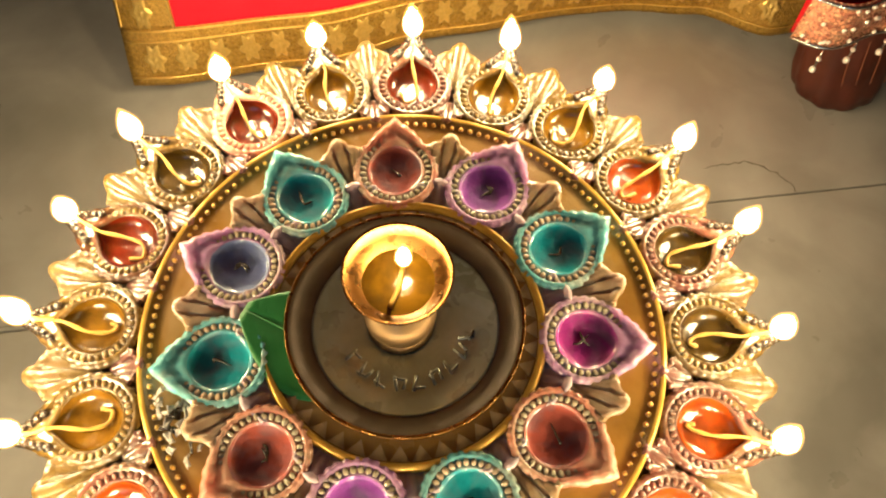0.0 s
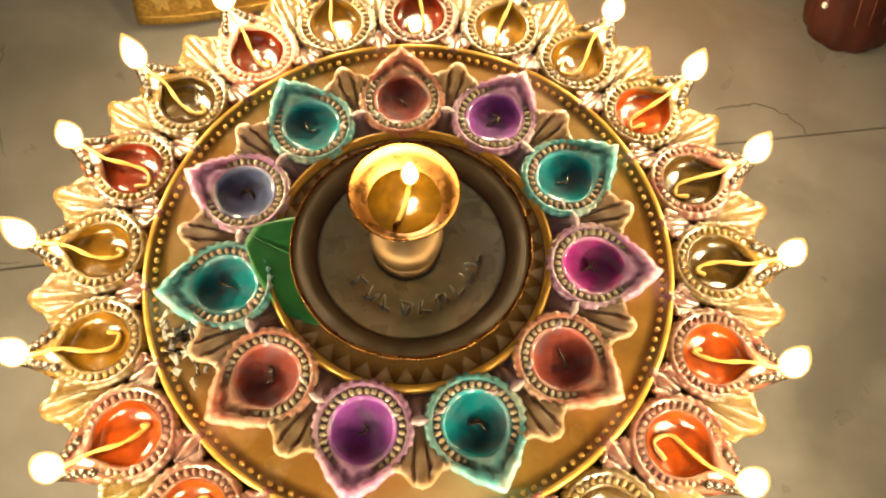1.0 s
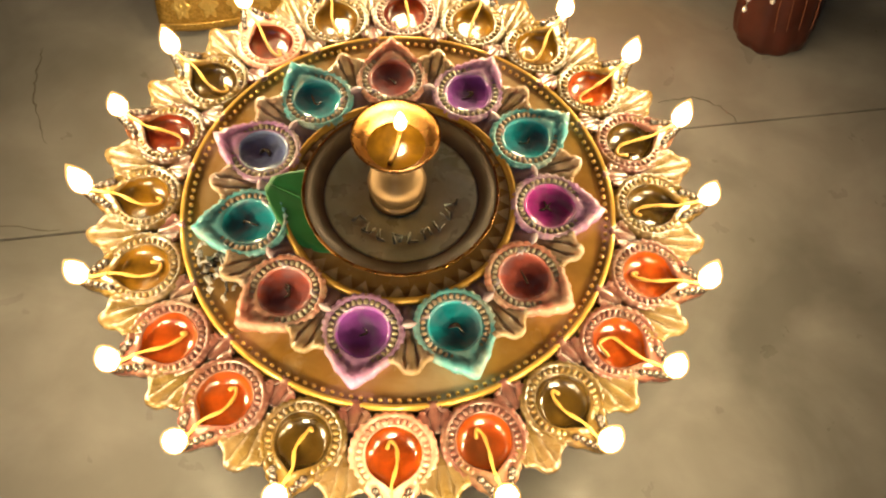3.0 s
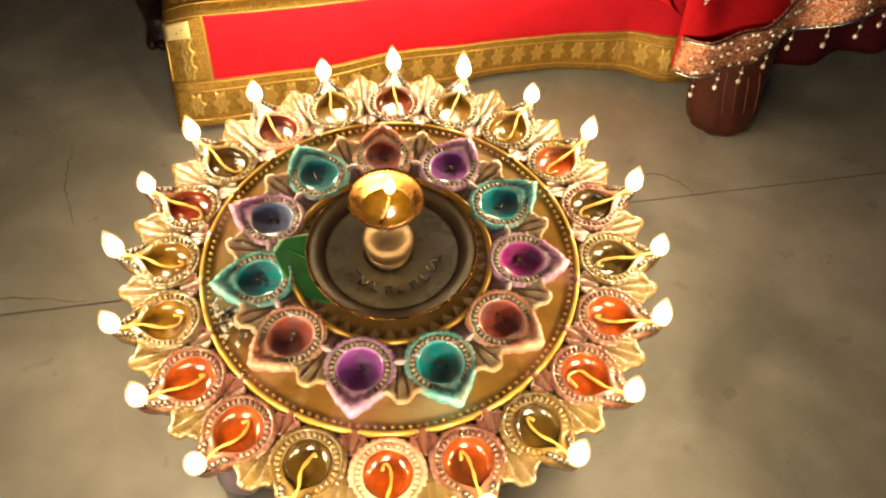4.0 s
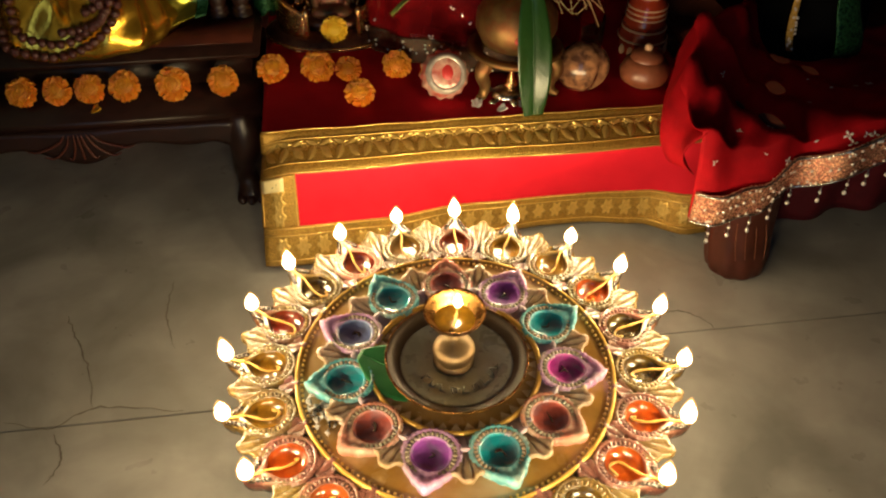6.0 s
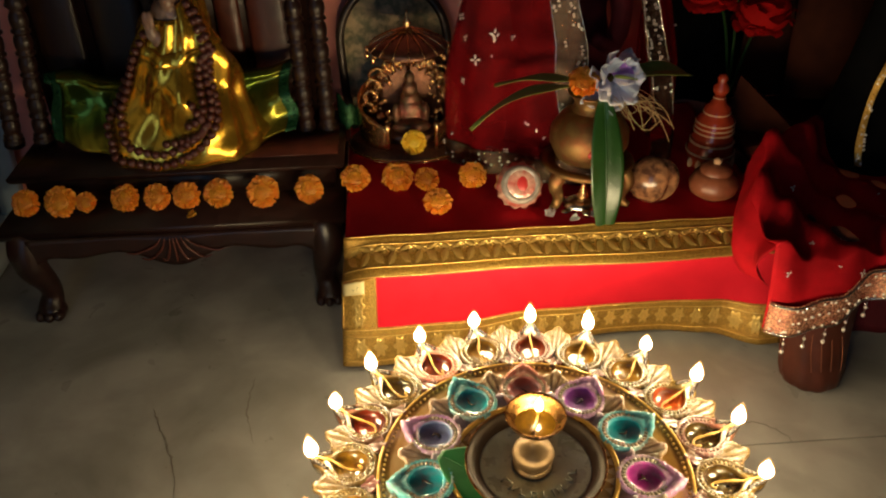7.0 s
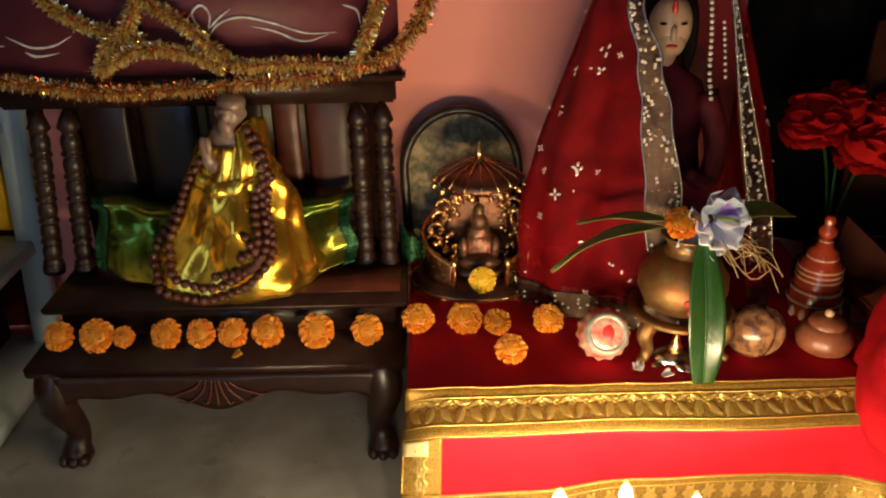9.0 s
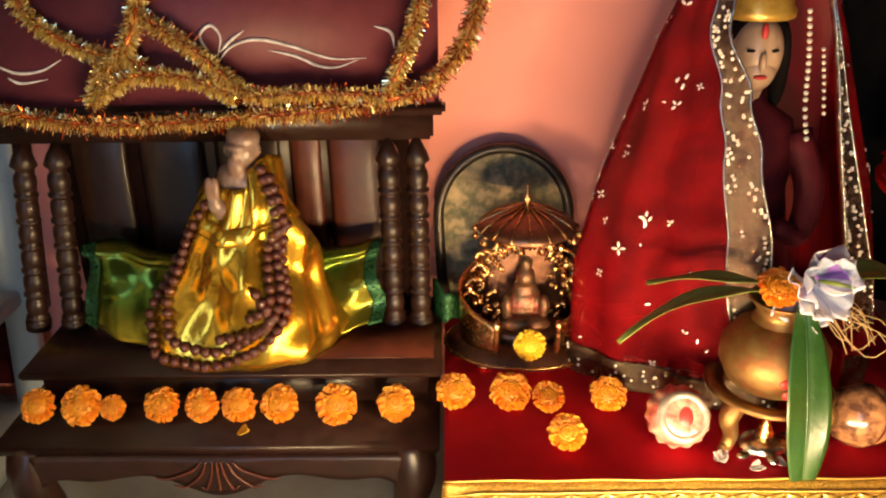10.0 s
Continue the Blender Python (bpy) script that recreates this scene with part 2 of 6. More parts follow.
def sheet(fn, nu, nv, bm=None, thick=0.0, u0=0.0, u1=1.0, v0=0.0, v1=1.0, close_u=False):
    """A surface fn(u, v), with a second skin behind it where it has thickness."""
    bm = bm or bmesh.new()
    g = [[Vector(fn(u0 + (u1 - u0) * i / (nu - 1), v0 + (v1 - v0) * j / (nv - 1))) for j in range(nv)] for i in range(nu)]

    def normal(i, j):
        a = g[min(i + 1, nu - 1)][j] - g[max(i - 1, 0)][j]
        b = g[i][min(j + 1, nv - 1)] - g[i][max(j - 1, 0)]
        n = a.cross(b)
        return n.normalized() if n.length > 1e-12 else Vector((0, 0, 1))

    top = [[bm.verts.new(g[i][j]) for j in range(nv)] for i in range(nu)]
    for i in range(nu - 1):
        for j in range(nv - 1):
            bm.faces.new((top[i][j], top[i + 1][j], top[i + 1][j + 1], top[i][j + 1]))
    if thick:
        low = [[bm.verts.new(g[i][j] - thick * normal(i, j)) for j in range(nv)] for i in range(nu)]
        for i in range(nu - 1):
            for j in range(nv - 1):
                bm.faces.new((low[i][j], low[i][j + 1], low[i + 1][j + 1], low[i + 1][j]))
        edge = [(i, 0) for i in range(nu)] + [(nu - 1, j) for j in range(1, nv)] + [(i, nv - 1) for i in range(nu - 2, -1, -1)] + [(0, j) for j in range(nv - 2, 0, -1)]
        for (a, b), (c, d) in zip(edge, edge[1:] + edge[:1]):
            bm.faces.new((top[a][b], low[a][b], low[c][d], top[c][d]))
    return bm


def beads(places, r, bm=None, segs=6):
    bm = bm or bmesh.new()
    for p in places:
        bmesh.ops.create_icosphere(bm, subdivisions=1, radius=r, matrix=Matrix.Translation(p))
    return bm


def bump_fn(x, w):
    return math.exp(-(x / w) ** 2)


# The furniture and the room stand turned against the round plate.
TURN = 8.0
F = pose(0, 0, 0, 0, 0, TURN)

# ---- the room ----
def slab(name, sx, sy, sz, at, mat, label, category, bevel=0.0):
    ob = part(name, box(sx, sy, sz, at, bevel), mat, smooth=False)
    ob.matrix_world = F
    return tagged(ob, label, category, kind="structure")


floor_base = slab("floor", 3.6, 4.2, 0.06, (0, -0.5, -0.034), "joint", "worn grey marble floor in large slabs", "floor")
slab("ceiling", 3.8, 4.4, 0.1, (0, -0.5, 2.65), "dark_plaster", "unseen plastered ceiling, dark to cut bounce light", "ceiling")
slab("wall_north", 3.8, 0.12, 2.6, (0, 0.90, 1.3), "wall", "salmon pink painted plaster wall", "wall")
# Unseen walls, added dark so that little flame light bounces back.
slab("wall_west", 0.12, 4.2, 2.6, (-1.8, -0.5, 1.3), "dark_plaster", "unseen plastered side wall, dark to cut bounce light", "wall")
slab("wall_east", 0.12, 4.2, 2.6, (1.8, -0.5, 1.3), "dark_plaster", "unseen plastered side wall, dark to cut bounce light", "wall")
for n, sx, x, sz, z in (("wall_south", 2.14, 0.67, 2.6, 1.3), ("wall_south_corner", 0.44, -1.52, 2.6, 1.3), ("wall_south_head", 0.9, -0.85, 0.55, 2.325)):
    slab(n, sx, 0.12, sz, (x, -2.6, z), "dark_plaster", "unseen dark plastered wall with an open doorway", "wall")
lamp("doorway_daylight", "AREA", F @ pose(-0.85, -2.63, 1.02, 90, 0, 0), DOOR_POWER, (0.42, 0.68, 1.0), (0.9, 2.0))


def marble_slabs():
    """Marble floor slabs with narrow joints between them."""
    rng = random.Random(3)
    xs = [-1.74, -1.05, 0.02, 0.95, 1.74]
    rows = [[-2.54, -1.4, -0.65, y, 0.84] for y in (0.094, 0.100, 0.151, 0.156)]
    for i in range(4):
        for j in range(4):
            g = 0.0008
            x0, x1, y0, y1 = xs[i] + g, xs[i + 1] - g, rows[i][j] + g, rows[i][j + 1] - g
            part("marble_slab", box(x1 - x0, y1 - y0, 0.02, ((x0 + x1) / 2, (y0 + y1) / 2, -0.010 + rng.uniform(-0.0003, 0.0003)), 0.0006), "marble", floor_base, smooth=False)


marble_slabs()


def crack(points, w):
    """A fine dark crack, filled with dirt, in the marble."""
    r = random.Random(len(points))
    path = [q + Vector((r.uniform(-0.002, 0.002), r.uniform(-0.002, 0.002), 0)) for q in smooth_path([(u, v, 0) for u, v in points], 24)]
    bm = bmesh.new()
    rows = []
    for k, q in enumerate(path):
        d = (path[min(k + 1, 23)] - path[max(k - 1, 0)]).normalized()
        n = Vector((-d.y, d.x, 0)) * w * (0.35 + 0.65 * r.random()) * math.sin(0.25 + 2.6 * k / 23)
        rows.append((bm.verts.new(q - n + Vector((0, 0, 0.0009))), bm.verts.new(q + Vector((0, 0, 0.0003))), bm.verts.new(q + n + Vector((0, 0, 0.0009)))))
    for a, b in zip(rows, rows[1:]):
        bm.faces.new((a[0], a[1], b[1], b[0]))
        bm.faces.new((a[1], a[2], b[2], b[1]))
    part("crack", bm, "joint", floor_base)


crack([(-0.491, 0.285), (-0.478, 0.259), (-0.459, 0.221), (-0.441, 0.175), (-0.427, 0.124)], 0.0014)
crack([(-0.53, 0.112), (-0.47, 0.098), (-0.43, 0.122), (-0.374, 0.114), (-0.317, 0.104)], 0.0016)
crack([(-0.353, 0.339), (-0.357, 0.30), (-0.356, 0.262), (-0.340, 0.21)], 0.0012)
crack([(0.300, 0.186), (0.325, 0.190), (0.352, 0.186), (0.372, 0.165), (0.380, 0.152)], 0.0010)
crack([(-0.465, 0.089), (-0.45, 0.05), (-0.462, 0.02)], 0.0012)

# ---- the plate of lamps ----
RIM_Z = 0.160
TRAY_Z = RIM_Z - 0.006


def teardrop(a, w, amount):
    """A circle drawn out to a spout towards a = 0."""
    a = (a + math.pi) % (2 * math.pi) - math.pi
    return 1 + amount * math.exp(-abs(a / w) ** 1.6)


def diya_shell(hole, outer, spout, wide, depth, point):
    """The rim and outside of a moulded lamp: a bead groove, a fluted flange and a drawn-out, leafy spout."""
    bm = bmesh.new()
    n = 96
    rows = []
    for k in range(10):
        ring = []
        for i in range(n):
            a = 2 * math.pi * i / n
            off = (a + math.pi) % (2 * math.pi) - math.pi
            near = bump_fn(off, 0.62)
            ri = hole * teardrop(a, 0.22, spout * point)
            ro = outer * teardrop(a, wide, spout) + 0.0010 * math.cos(a * 14) * near
            flute = math.cos(a * 30)
            r, z = [(ri * 0.96, -0.006), (ri, -0.0006), (ri + 0.10 * (ro - ri), 0.0004), (ri + 0.22 * (ro - ri), -0.0008), (ri + 0.50 * (ro - ri), -0.0008),
                    (ri + 0.60 * (ro - ri), 0.0012), (ri + 0.78 * (ro - ri), 0.0016), (ro, -0.0004), (ro * 0.985, -0.007), (ro * 0.93, -depth)][k]
            if 5 <= k <= 8:
                z += 0.00045 * flute * (k - 4) * 0.6
                r += 0.0003 * flute
            if 2 <= k <= 8:
                z += 0.0036 * near * (1 if k < 8 else 0.2) + 0.0010 * math.cos(off * 22) * near * (k - 1) / 7
            ring.append(bm.verts.new((r * math.cos(a), r * math.sin(a), z)))
        rows.append(ring)
    for a, b in zip(rows, rows[1:]):
        for i in range(n):
            bm.faces.new((a[i], a[(i + 1) % n], b[(i + 1) % n], b[i]))
    return bm


def diya_cup(hole, spout, depth, top, point):
    bm = bmesh.new()
    n = 48
    rows = []
    for f, z in ((1.0, top), (0.97, top - 0.35 * depth), (0.88, top - 0.68 * depth), (0.68, top - 0.90 * depth), (0.42, top - depth), (0.18, top - depth - 0.0003)):
        lip = spout * point * (1 if f > 0.9 else 0.5)
        rows.append([bm.verts.new((hole * teardrop(a, 0.22, lip) * f * math.cos(a), hole * teardrop(a, 0.22, lip) * f * math.sin(a), z + 0.0004 * math.sin(a * 3 + f * 9)))
                     for a in (2 * math.pi * i / n for i in range(n))])
    for a, b in zip(rows, rows[1:]):
        for i in range(n):
            bm.faces.new((a[i], a[(i + 1) % n], b[(i + 1) % n], b[i]))
    bm.faces.new(rows[-1])
    return bm


def diya_beads(hole, outer, spout, point):
    """A close ring of small uneven beads in the groove round the hole."""
    bm = bmesh.new()
    g = random.Random(2)
    for i in range(32):
        a = 2 * math.pi * (i + 0.5) / 32
        if abs((a + math.pi) % (2 * math.pi) - math.pi) < 0.36:
            continue
        ri, ro = hole * teardrop(a, 0.22, spout * point), outer * teardrop(a, 0.30, spout)
        q = g.uniform(0.85, 1.1)
        m = pose(0, 0, 0, 0, 0, math.degrees(a)) @ Matrix.Translation((ri + 0.35 * (ro - ri), 0, -0.0003)) @ Matrix.Diagonal((0.0026 * q, 0.0020 * q, 0.0017, 1))
        bmesh.ops.create_icosphere(bm, subdivisions=2, radius=1, matrix=m)
    return bm


def fan(length, width, ribs):
    """A moulded leaf with a blunt point, raised edge and branching veins, along x."""
    def f(s, t):
        x = s * 2 - 1
        w = width * (0.34 + 0.66 * min(1, t * 1.25) ** 0.8)
        edge = length * (1 - 0.34 * abs(x) ** 1.1 - 0.025 * (1 + math.cos(x * 9)))
        vein = math.cos((x * ribs * (1.35 - 0.35 * t)) * math.pi) ** 6
        rim = bump_fn(abs(x) - 0.93, 0.10) + bump_fn(t - 0.96, 0.06)
        z = 0.0014 * vein * min(1, 2.2 * t) + 0.0018 * min(1, rim) + 0.004 * t - 0.002 * x * x
        return (t * edge, x * w * 0.5, z)
    return sheet(f, 41, 13, thick=0.004)


def flame_mesh(h, r):
    prof = [(0, 0)] + [(r * math.sin(math.pi * min(1, t ** 0.62)) ** 0.8 * (1 - 0.15 * t), h * t) for t in (0.04, 0.12, 0.22, 0.34, 0.48, 0.62, 0.76, 0.88, 0.96)] + [(0, h)]
    return lathe(prof, 18)


plate = thing("lamp_plate", "round moulded clay plate ringed with twenty lit oil lamps", "oil lamps", Matrix.Translation((0, 0, RIM_Z)))
part("base", lathe([(0, -0.024), (0.10, -0.024), (0.150, -0.0235), (0.205, -0.022), (0.216, -0.019), (0.214, -0.016), (0.205, -0.0150), (0.16, -0.0150), (0.11, -0.0150), (0, -0.0150)], 96), "clay", plate)
OUTER = ["red pink", "yellow gold", "yellow gold", "orange gold", "olive pink", "olive gold", "orange pink", "orange pink", "olive gold", "orange pink",
         "orange coral", "olive gold", "orange pink", "orange pink", "yellow gold", "yellow gold", "red rust", "olive gold", "red coral", "yellow gold"]
HOLE, OUTR, SPOUT, DEPTH, POINT = 0.0186, 0.0295, 0.46, 0.013, 0.40
cache = {}


def cached(key, make):
    """One mesh for all alike pieces."""
    if key not in cache:
        bm = finish(make())
        me = bpy.data.meshes.new(key)
        bm.to_mesh(me)
        bm.free()
        cache[key] = me
    return cache[key]


def piece(name, key, make, mat, parent, m=None):
    ob = shared(name, cached(key + mat, make), parent, m)
    if not ob.data.materials:
        ob.data.materials.append(M[mat])
    return ob


def blob_lump(seed):
    """A crusty lump of soot and burnt oil."""
    bm = bmesh.new()
    bmesh.ops.create_icosphere(bm, subdivisions=2, radius=0.0029)
    for v in bm.verts:
        v.co *= 1 + 0.25 * math.sin(v.co.x * 2300 + seed) * math.sin(v.co.y * 2100 + 1) + 0.1 * math.sin(v.co.z * 3300)
    return bm


rng = random.Random(11)
for k in range(20):
    a = 90 - 18 * k
    cup, rim = OUTER[k].split()
    base = pose(0.193 * math.cos(radians(a)), 0.193 * math.sin(radians(a)), 0, 0, 0, a + rng.uniform(-2, 2))
    d = piece("oil_lamp", "diya", lambda: diya_shell(HOLE, OUTR, SPOUT, 0.30, DEPTH, POINT), "rim_" + rim, plate, base)
    piece("cup", "cup", lambda: diya_cup(HOLE, SPOUT, 0.0105, -0.0005, POINT), "cup_" + cup, d)
    piece("bead_rim", "beads", lambda: diya_beads(HOLE, OUTR, SPOUT, POINT), "rim_bead_dark" if rim in ("rust", "gold") else "rim_" + rim, d)
    bend = rng.choice((-1, 1)) * rng.uniform(0.5, 1.1)
    curl = rng.uniform(0.15, 1.0)
    wick = smooth_path([(-0.010 + 0.010 * curl, 0.013 * bend * curl, -0.0085), (-0.011, 0.007 * bend * curl, -0.0085), (-0.006, -0.005 * bend * curl, -0.008), (0.006, -0.003 * bend, -0.005), (0.020, 0.001 * bend, 0.001), (0.031, 0, 0.005), (0.039, 0, 0.0085)], 22)
    part("wick", tube(wick, [0.0012 + 0.0003 * math.sin(q * 1.7) for q in range(20)] + [0.0012, 0.0010], 7), "wick", d)
    for q in range(5):
        for side in (-1, 1):
            piece("soot_lump", "soot%d" % (q % 2), lambda q=q: blob_lump(q), "char", d, Matrix.Translation((0.0245 + 0.0038 * q, side * (0.0105 - 0.0020 * q), 0.0030 + 0.0004 * q)) @ pose(0, 0, 0, 0, 0, 40 * q * side))
    fl = piece("flame", "flame", lambda: flame_mesh(0.031, 0.0088), "flame", d, pose(0.0405, 0, 0.0075, rng.uniform(-5, 5), rng.uniform(-5, 5), 0) @ Matrix.Diagonal((1, 1, rng.uniform(0.85, 1.2), 1)))
    piece("core", "core", lambda: flame_mesh(0.0250, 0.0074), "flame_core", fl, Matrix.Translation((0, 0, 0.0015)))
    tip = plate.matrix_world @ base @ Vector((0.0405, 0, 0.037))
    lamp("flame_light", "POINT", Matrix.Translation(tip), FLAME_POWER, FLAME_COLOUR, 0.009)
for k in range(20):
    a = 90 - 18 * (k + 0.5)
    piece("petal", "petal", lambda: fan(0.041, 0.031, 1.5), "clay", plate, pose(0.192 * math.cos(radians(a)), 0.192 * math.sin(radians(a)), -0.006, 0, -4, a))
    piece("bud", "bud", lambda: fan(0.022, 0.020, 1), "rim_pink", plate, pose(0.180 * math.cos(radians(a)), 0.180 * math.sin(radians(a)), -0.006, 0, 0, a + 180))

tray = thing("flower_tray", "amber round tray with eleven coloured clay cups and beaded rim", "tray", Matrix.Translation((0, 0, TRAY_Z)))
part("disc", lathe([(0, -0.0045), (0.158, -0.0045), (0.162, -0.003), (0.1635, 0.001), (0.1635, 0.0065), (0.1620, 0.0085), (0.1600, 0.0080), (0.1585, 0.0050), (0.150, 0.0045), (0.09, 0.0045), (0, 0.0045)], 128), "amber", tray)
part("rim", lathe([(0.1640, 0.0012), (0.1646, 0.004), (0.1642, 0.0078), (0.1625, 0.0094), (0.1607, 0.0086)], 128), "gold_paint", tray)
for k in range(150):
    piece("rim_bead", "rimbead", lambda: beads([(0, 0, 0)], 0.0019), "gold_paint", tray, Matrix.Translation((0.1572 * math.cos(2 * math.pi * k / 150), 0.1572 * math.sin(2 * math.pi * k / 150), 0.0058)))
INNER = ["dull_red coral", "purple lilac", "teal teal", "magenta lilac", "dull_red coral", "teal teal", "purple lilac", "dull_red coral", "teal teal", "blue lilac", "teal teal"]
for k in range(11):
    a = 94.6 - 32.73 * k
    cup, rim = INNER[k].split()
    base = pose(0.113 * math.cos(radians(a)), 0.113 * math.sin(radians(a)), 0.014, 0, 0, a + rng.uniform(-4, 4))
    d = piece("clay_cup", "idiya", lambda: diya_shell(0.0188, 0.0292, 0.38, 0.38, 0.010, 0.10), "rim_" + rim, tray, base)
    piece("cup", "icup", lambda: diya_cup(0.0190, 0.38, 0.0034, 0.0, 0.10), "cup_" + cup, d)
    for q in range(1 + k % 2):
        b0 = rng.uniform(0, 6.28)
        bits = smooth_path([(0.006 * math.cos(b0) + rng.uniform(-0.003, 0.003), 0.006 * math.sin(b0), -0.0031), (0.002 * math.sin(b0) + rng.uniform(-0.003, 0.003), 0.003 * math.cos(b0), -0.0025), (-0.004 * math.cos(b0 + 0.5), -0.005 * math.sin(b0 + 0.5), -0.0031)], 8)
        part("burnt_wick", tube(bits, [0.0004, 0.0007, 0.0009, 0.0008, 0.0010, 0.0008, 0.0006, 0.0003], 6), "char", d, "charred remains of a wick")
    piece("bead_rim", "ibeads", lambda: diya_beads(0.0188, 0.0292, 0.38, 0.10), "rim_bead", d)
    a -= 16.4
    piece("petal", "ipetal", lambda: fan(0.038, 0.030, 1.5), "pearl_amber", tray, pose(0.108 * math.cos(radians(a)), 0.108 * math.sin(radians(a)), 0.0075, 0, -3, a))
    piece("bud", "ibud", lambda: fan(0.022, 0.030, 1), "pearl", tray, pose(0.088 * math.cos(radians(a)), 0.088 * math.sin(radians(a)), 0.0058, 0, -3, a))
part("inner_ring", lathe([(0.0880, 0.0040), (0.122, 0.0050), (0.119, 0.0078), (0.106, 0.0097), (0.0895, 0.0101)], 96), "pearl", tray)
part("well", lathe([(0.0, 0.0046), (0.0875, 0.0046), (0.0872, 0.0130), (0.0855, 0.0130), (0.084, 0.0105), (0.070, 0.0100), (0, 0.0100)], 96), "amber", tray)
part("gold_ring", lathe([(0.0895, 0.0100), (0.0885, 0.0138), (0.0865, 0.0150), (0.0845, 0.0135), (0.0838, 0.0106)], 96), "gold_paint", tray)


def zigzag_point():
    bm = bmesh.new()
    n = 40
    a0, a1 = -math.pi * 0.92 / n, math.pi * 0.92 / n
    p = [Vector((0.0832 * math.cos(a0), 0.0832 * math.sin(a0), 0)), Vector((0.0832 * math.cos(a1), 0.0832 * math.sin(a1), 0)), Vector((0.0738, 0, 0))]
    v = [bm.verts.new(q) for q in (*p, sum(p, Vector()) / 3 + Vector((0, 0, 0.0024)))]
    for x, y in ((0, 1), (1, 2), (2, 0)):
        bm.faces.new((v[x], v[y], v[3]))
    return bm


for k in range(40):
    piece("zigzag_point", "zig", zigzag_point, "pearl_amber", tray, pose(0, 0, 0.0106, 0, 0, 9 * k))

dish = thing("metal_dish", "worn brown bronze dish with raised lettering in its grey bottom", "dish", Matrix.Translation((0.001, 0, TRAY_Z + 0.0125)))
part("wall", lathe([(0.056, 0), (0.062, 0.001), (0.070, 0.008), (0.0725, 0.0115), (0.0715, 0.0120), (0.0690, 0.0080), (0.0625, 0.0034), (0.0570, 0.0026)], 96), "bronze", dish)
part("bottom", lathe([(0, 0), (0.058, 0), (0.0585, 0.0024), (0.0570, 0.0031), (0.0555, 0.0024), (0, 0.0024)], 96), "lit_pewter", dish, "worn metal bottom with its reflection painted grey")
part("rim_edge", lathe([(0.0718, 0.0108), (0.0735, 0.0118), (0.0728, 0.0128), (0.0712, 0.0122)], 96), "brass", dish)


r5 = random.Random(5)
for k in range(9):
    a = radians(215 + k * 17)
    m = pose(0.038 * math.cos(a), 0.038 * math.sin(a), 0.0028, 0, 0, math.degrees(a) + 90)
    for w, l, dx, dy, on in ((0.0016, 0.010, -0.002, 0, True), (0.0060, 0.0016, 0, r5.choice((-0.003, 0.003)), True), (0.0016, 0.007, 0.003, 0, k % 2)):
        if on:
            part("raised_bar", box(w * 1.3, l, 0.0009, bevel=0.0004), "lit_pewter", dish).matrix_basis = m @ pose(dx, dy, 0, 0, 0, r5.uniform(-20, 20))

M["pot_bell"] = material("dull_brass", (0.24, 0.155, 0.075), 0.42, 0.85, (0.17, 0.115, 0.06), 50, 0.5, 0.06, 150, rough_var=0.08)
lampc = thing("brass_lamp", "polished brass stemmed oil lamp burning in the dish", "oil lamp", Matrix.Translation((-0.002, 0.001, TRAY_Z + 0.0150)) @ Matrix.Diagonal((1, 1, 1.06, 1)))
part("foot", lathe([(0, 0), (0.0205, 0), (0.0210, 0.0015), (0.0185, 0.004), (0.0175, 0.006), (0.0190, 0.009), (0.0212, 0.013), (0.0218, 0.017), (0.0208, 0.021), (0.0175, 0.0255), (0.0115, 0.030), (0.0065, 0.034), (0.0046, 0.038), (0.0042, 0.044), (0.0058, 0.047), (0.0046, 0.050), (0, 0.050)], 56), "pot_bell", lampc)
cupm = part("cup", lathe([(0, 0.049), (0.010, 0.0505), (0.020, 0.055), (0.0265, 0.0615), (0.0298, 0.0690), (0.0306, 0.0695), (0.0304, 0.0702), (0.0290, 0.0695), (0.0255, 0.0630), (0.019, 0.0570), (0.010, 0.0530), (0, 0.0525)], 64), "brass", lampc)
part("oil", lathe([(0, 0.0585), (0.019, 0.0585), (0.0205, 0.0580)], 40), "cup_yellow", lampc, "golden oil in the cup")
part("wick", tube(smooth_path([(-0.004, -0.016, 0.0595), (0.0, -0.006, 0.0600), (0.002, 0.004, 0.0620), (0.003, 0.007, 0.0680)], 10), 0.0016, 7), "wick", lampc)
cfl = piece("flame", "cflame", lambda: flame_mesh(0.021, 0.0052), "flame", lampc, pose(0.003, 0.007, 0.067))
piece("core", "ccore", lambda: flame_mesh(0.0165, 0.0042), "flame_core", cfl, Matrix.Translation((0, 0, 0.001)))
lamp("lamp_light", "POINT", lampc.matrix_world @ Matrix.Translation((0.003, 0.007, 0.077)), CENTRE_POWER, FLAME_COLOUR, 0.005)


def leaf_mesh(length, width, droop, curl=0.15, fold=0.25, wave=0.0):
    """A pointed leaf along x with a midrib, drooping towards its end."""
    def f(s, t):
        x = s * 2 - 1
        w = width * 0.5 * (math.sin(math.pi * min(1, t * 0.94 + 0.03)) ** 0.75) * (1 - 0.25 * t)
        a = droop * t
        px = length * (math.sin(a) / a * t if abs(a) > 1e-3 else t)
        pz = -length * ((1 - math.cos(a)) / a * t if abs(a) > 1e-3 else 0)
        lift = fold * abs(x) * w + wave * math.sin(t * 9 + x * 2) * abs(x)
        if abs(x) < 0.08:
            lift -= 0.0006
        return (px + lift * math.sin(a), x * w, pz + lift * math.cos(a))
    return sheet(f, 13, 22, thick=0.0007)


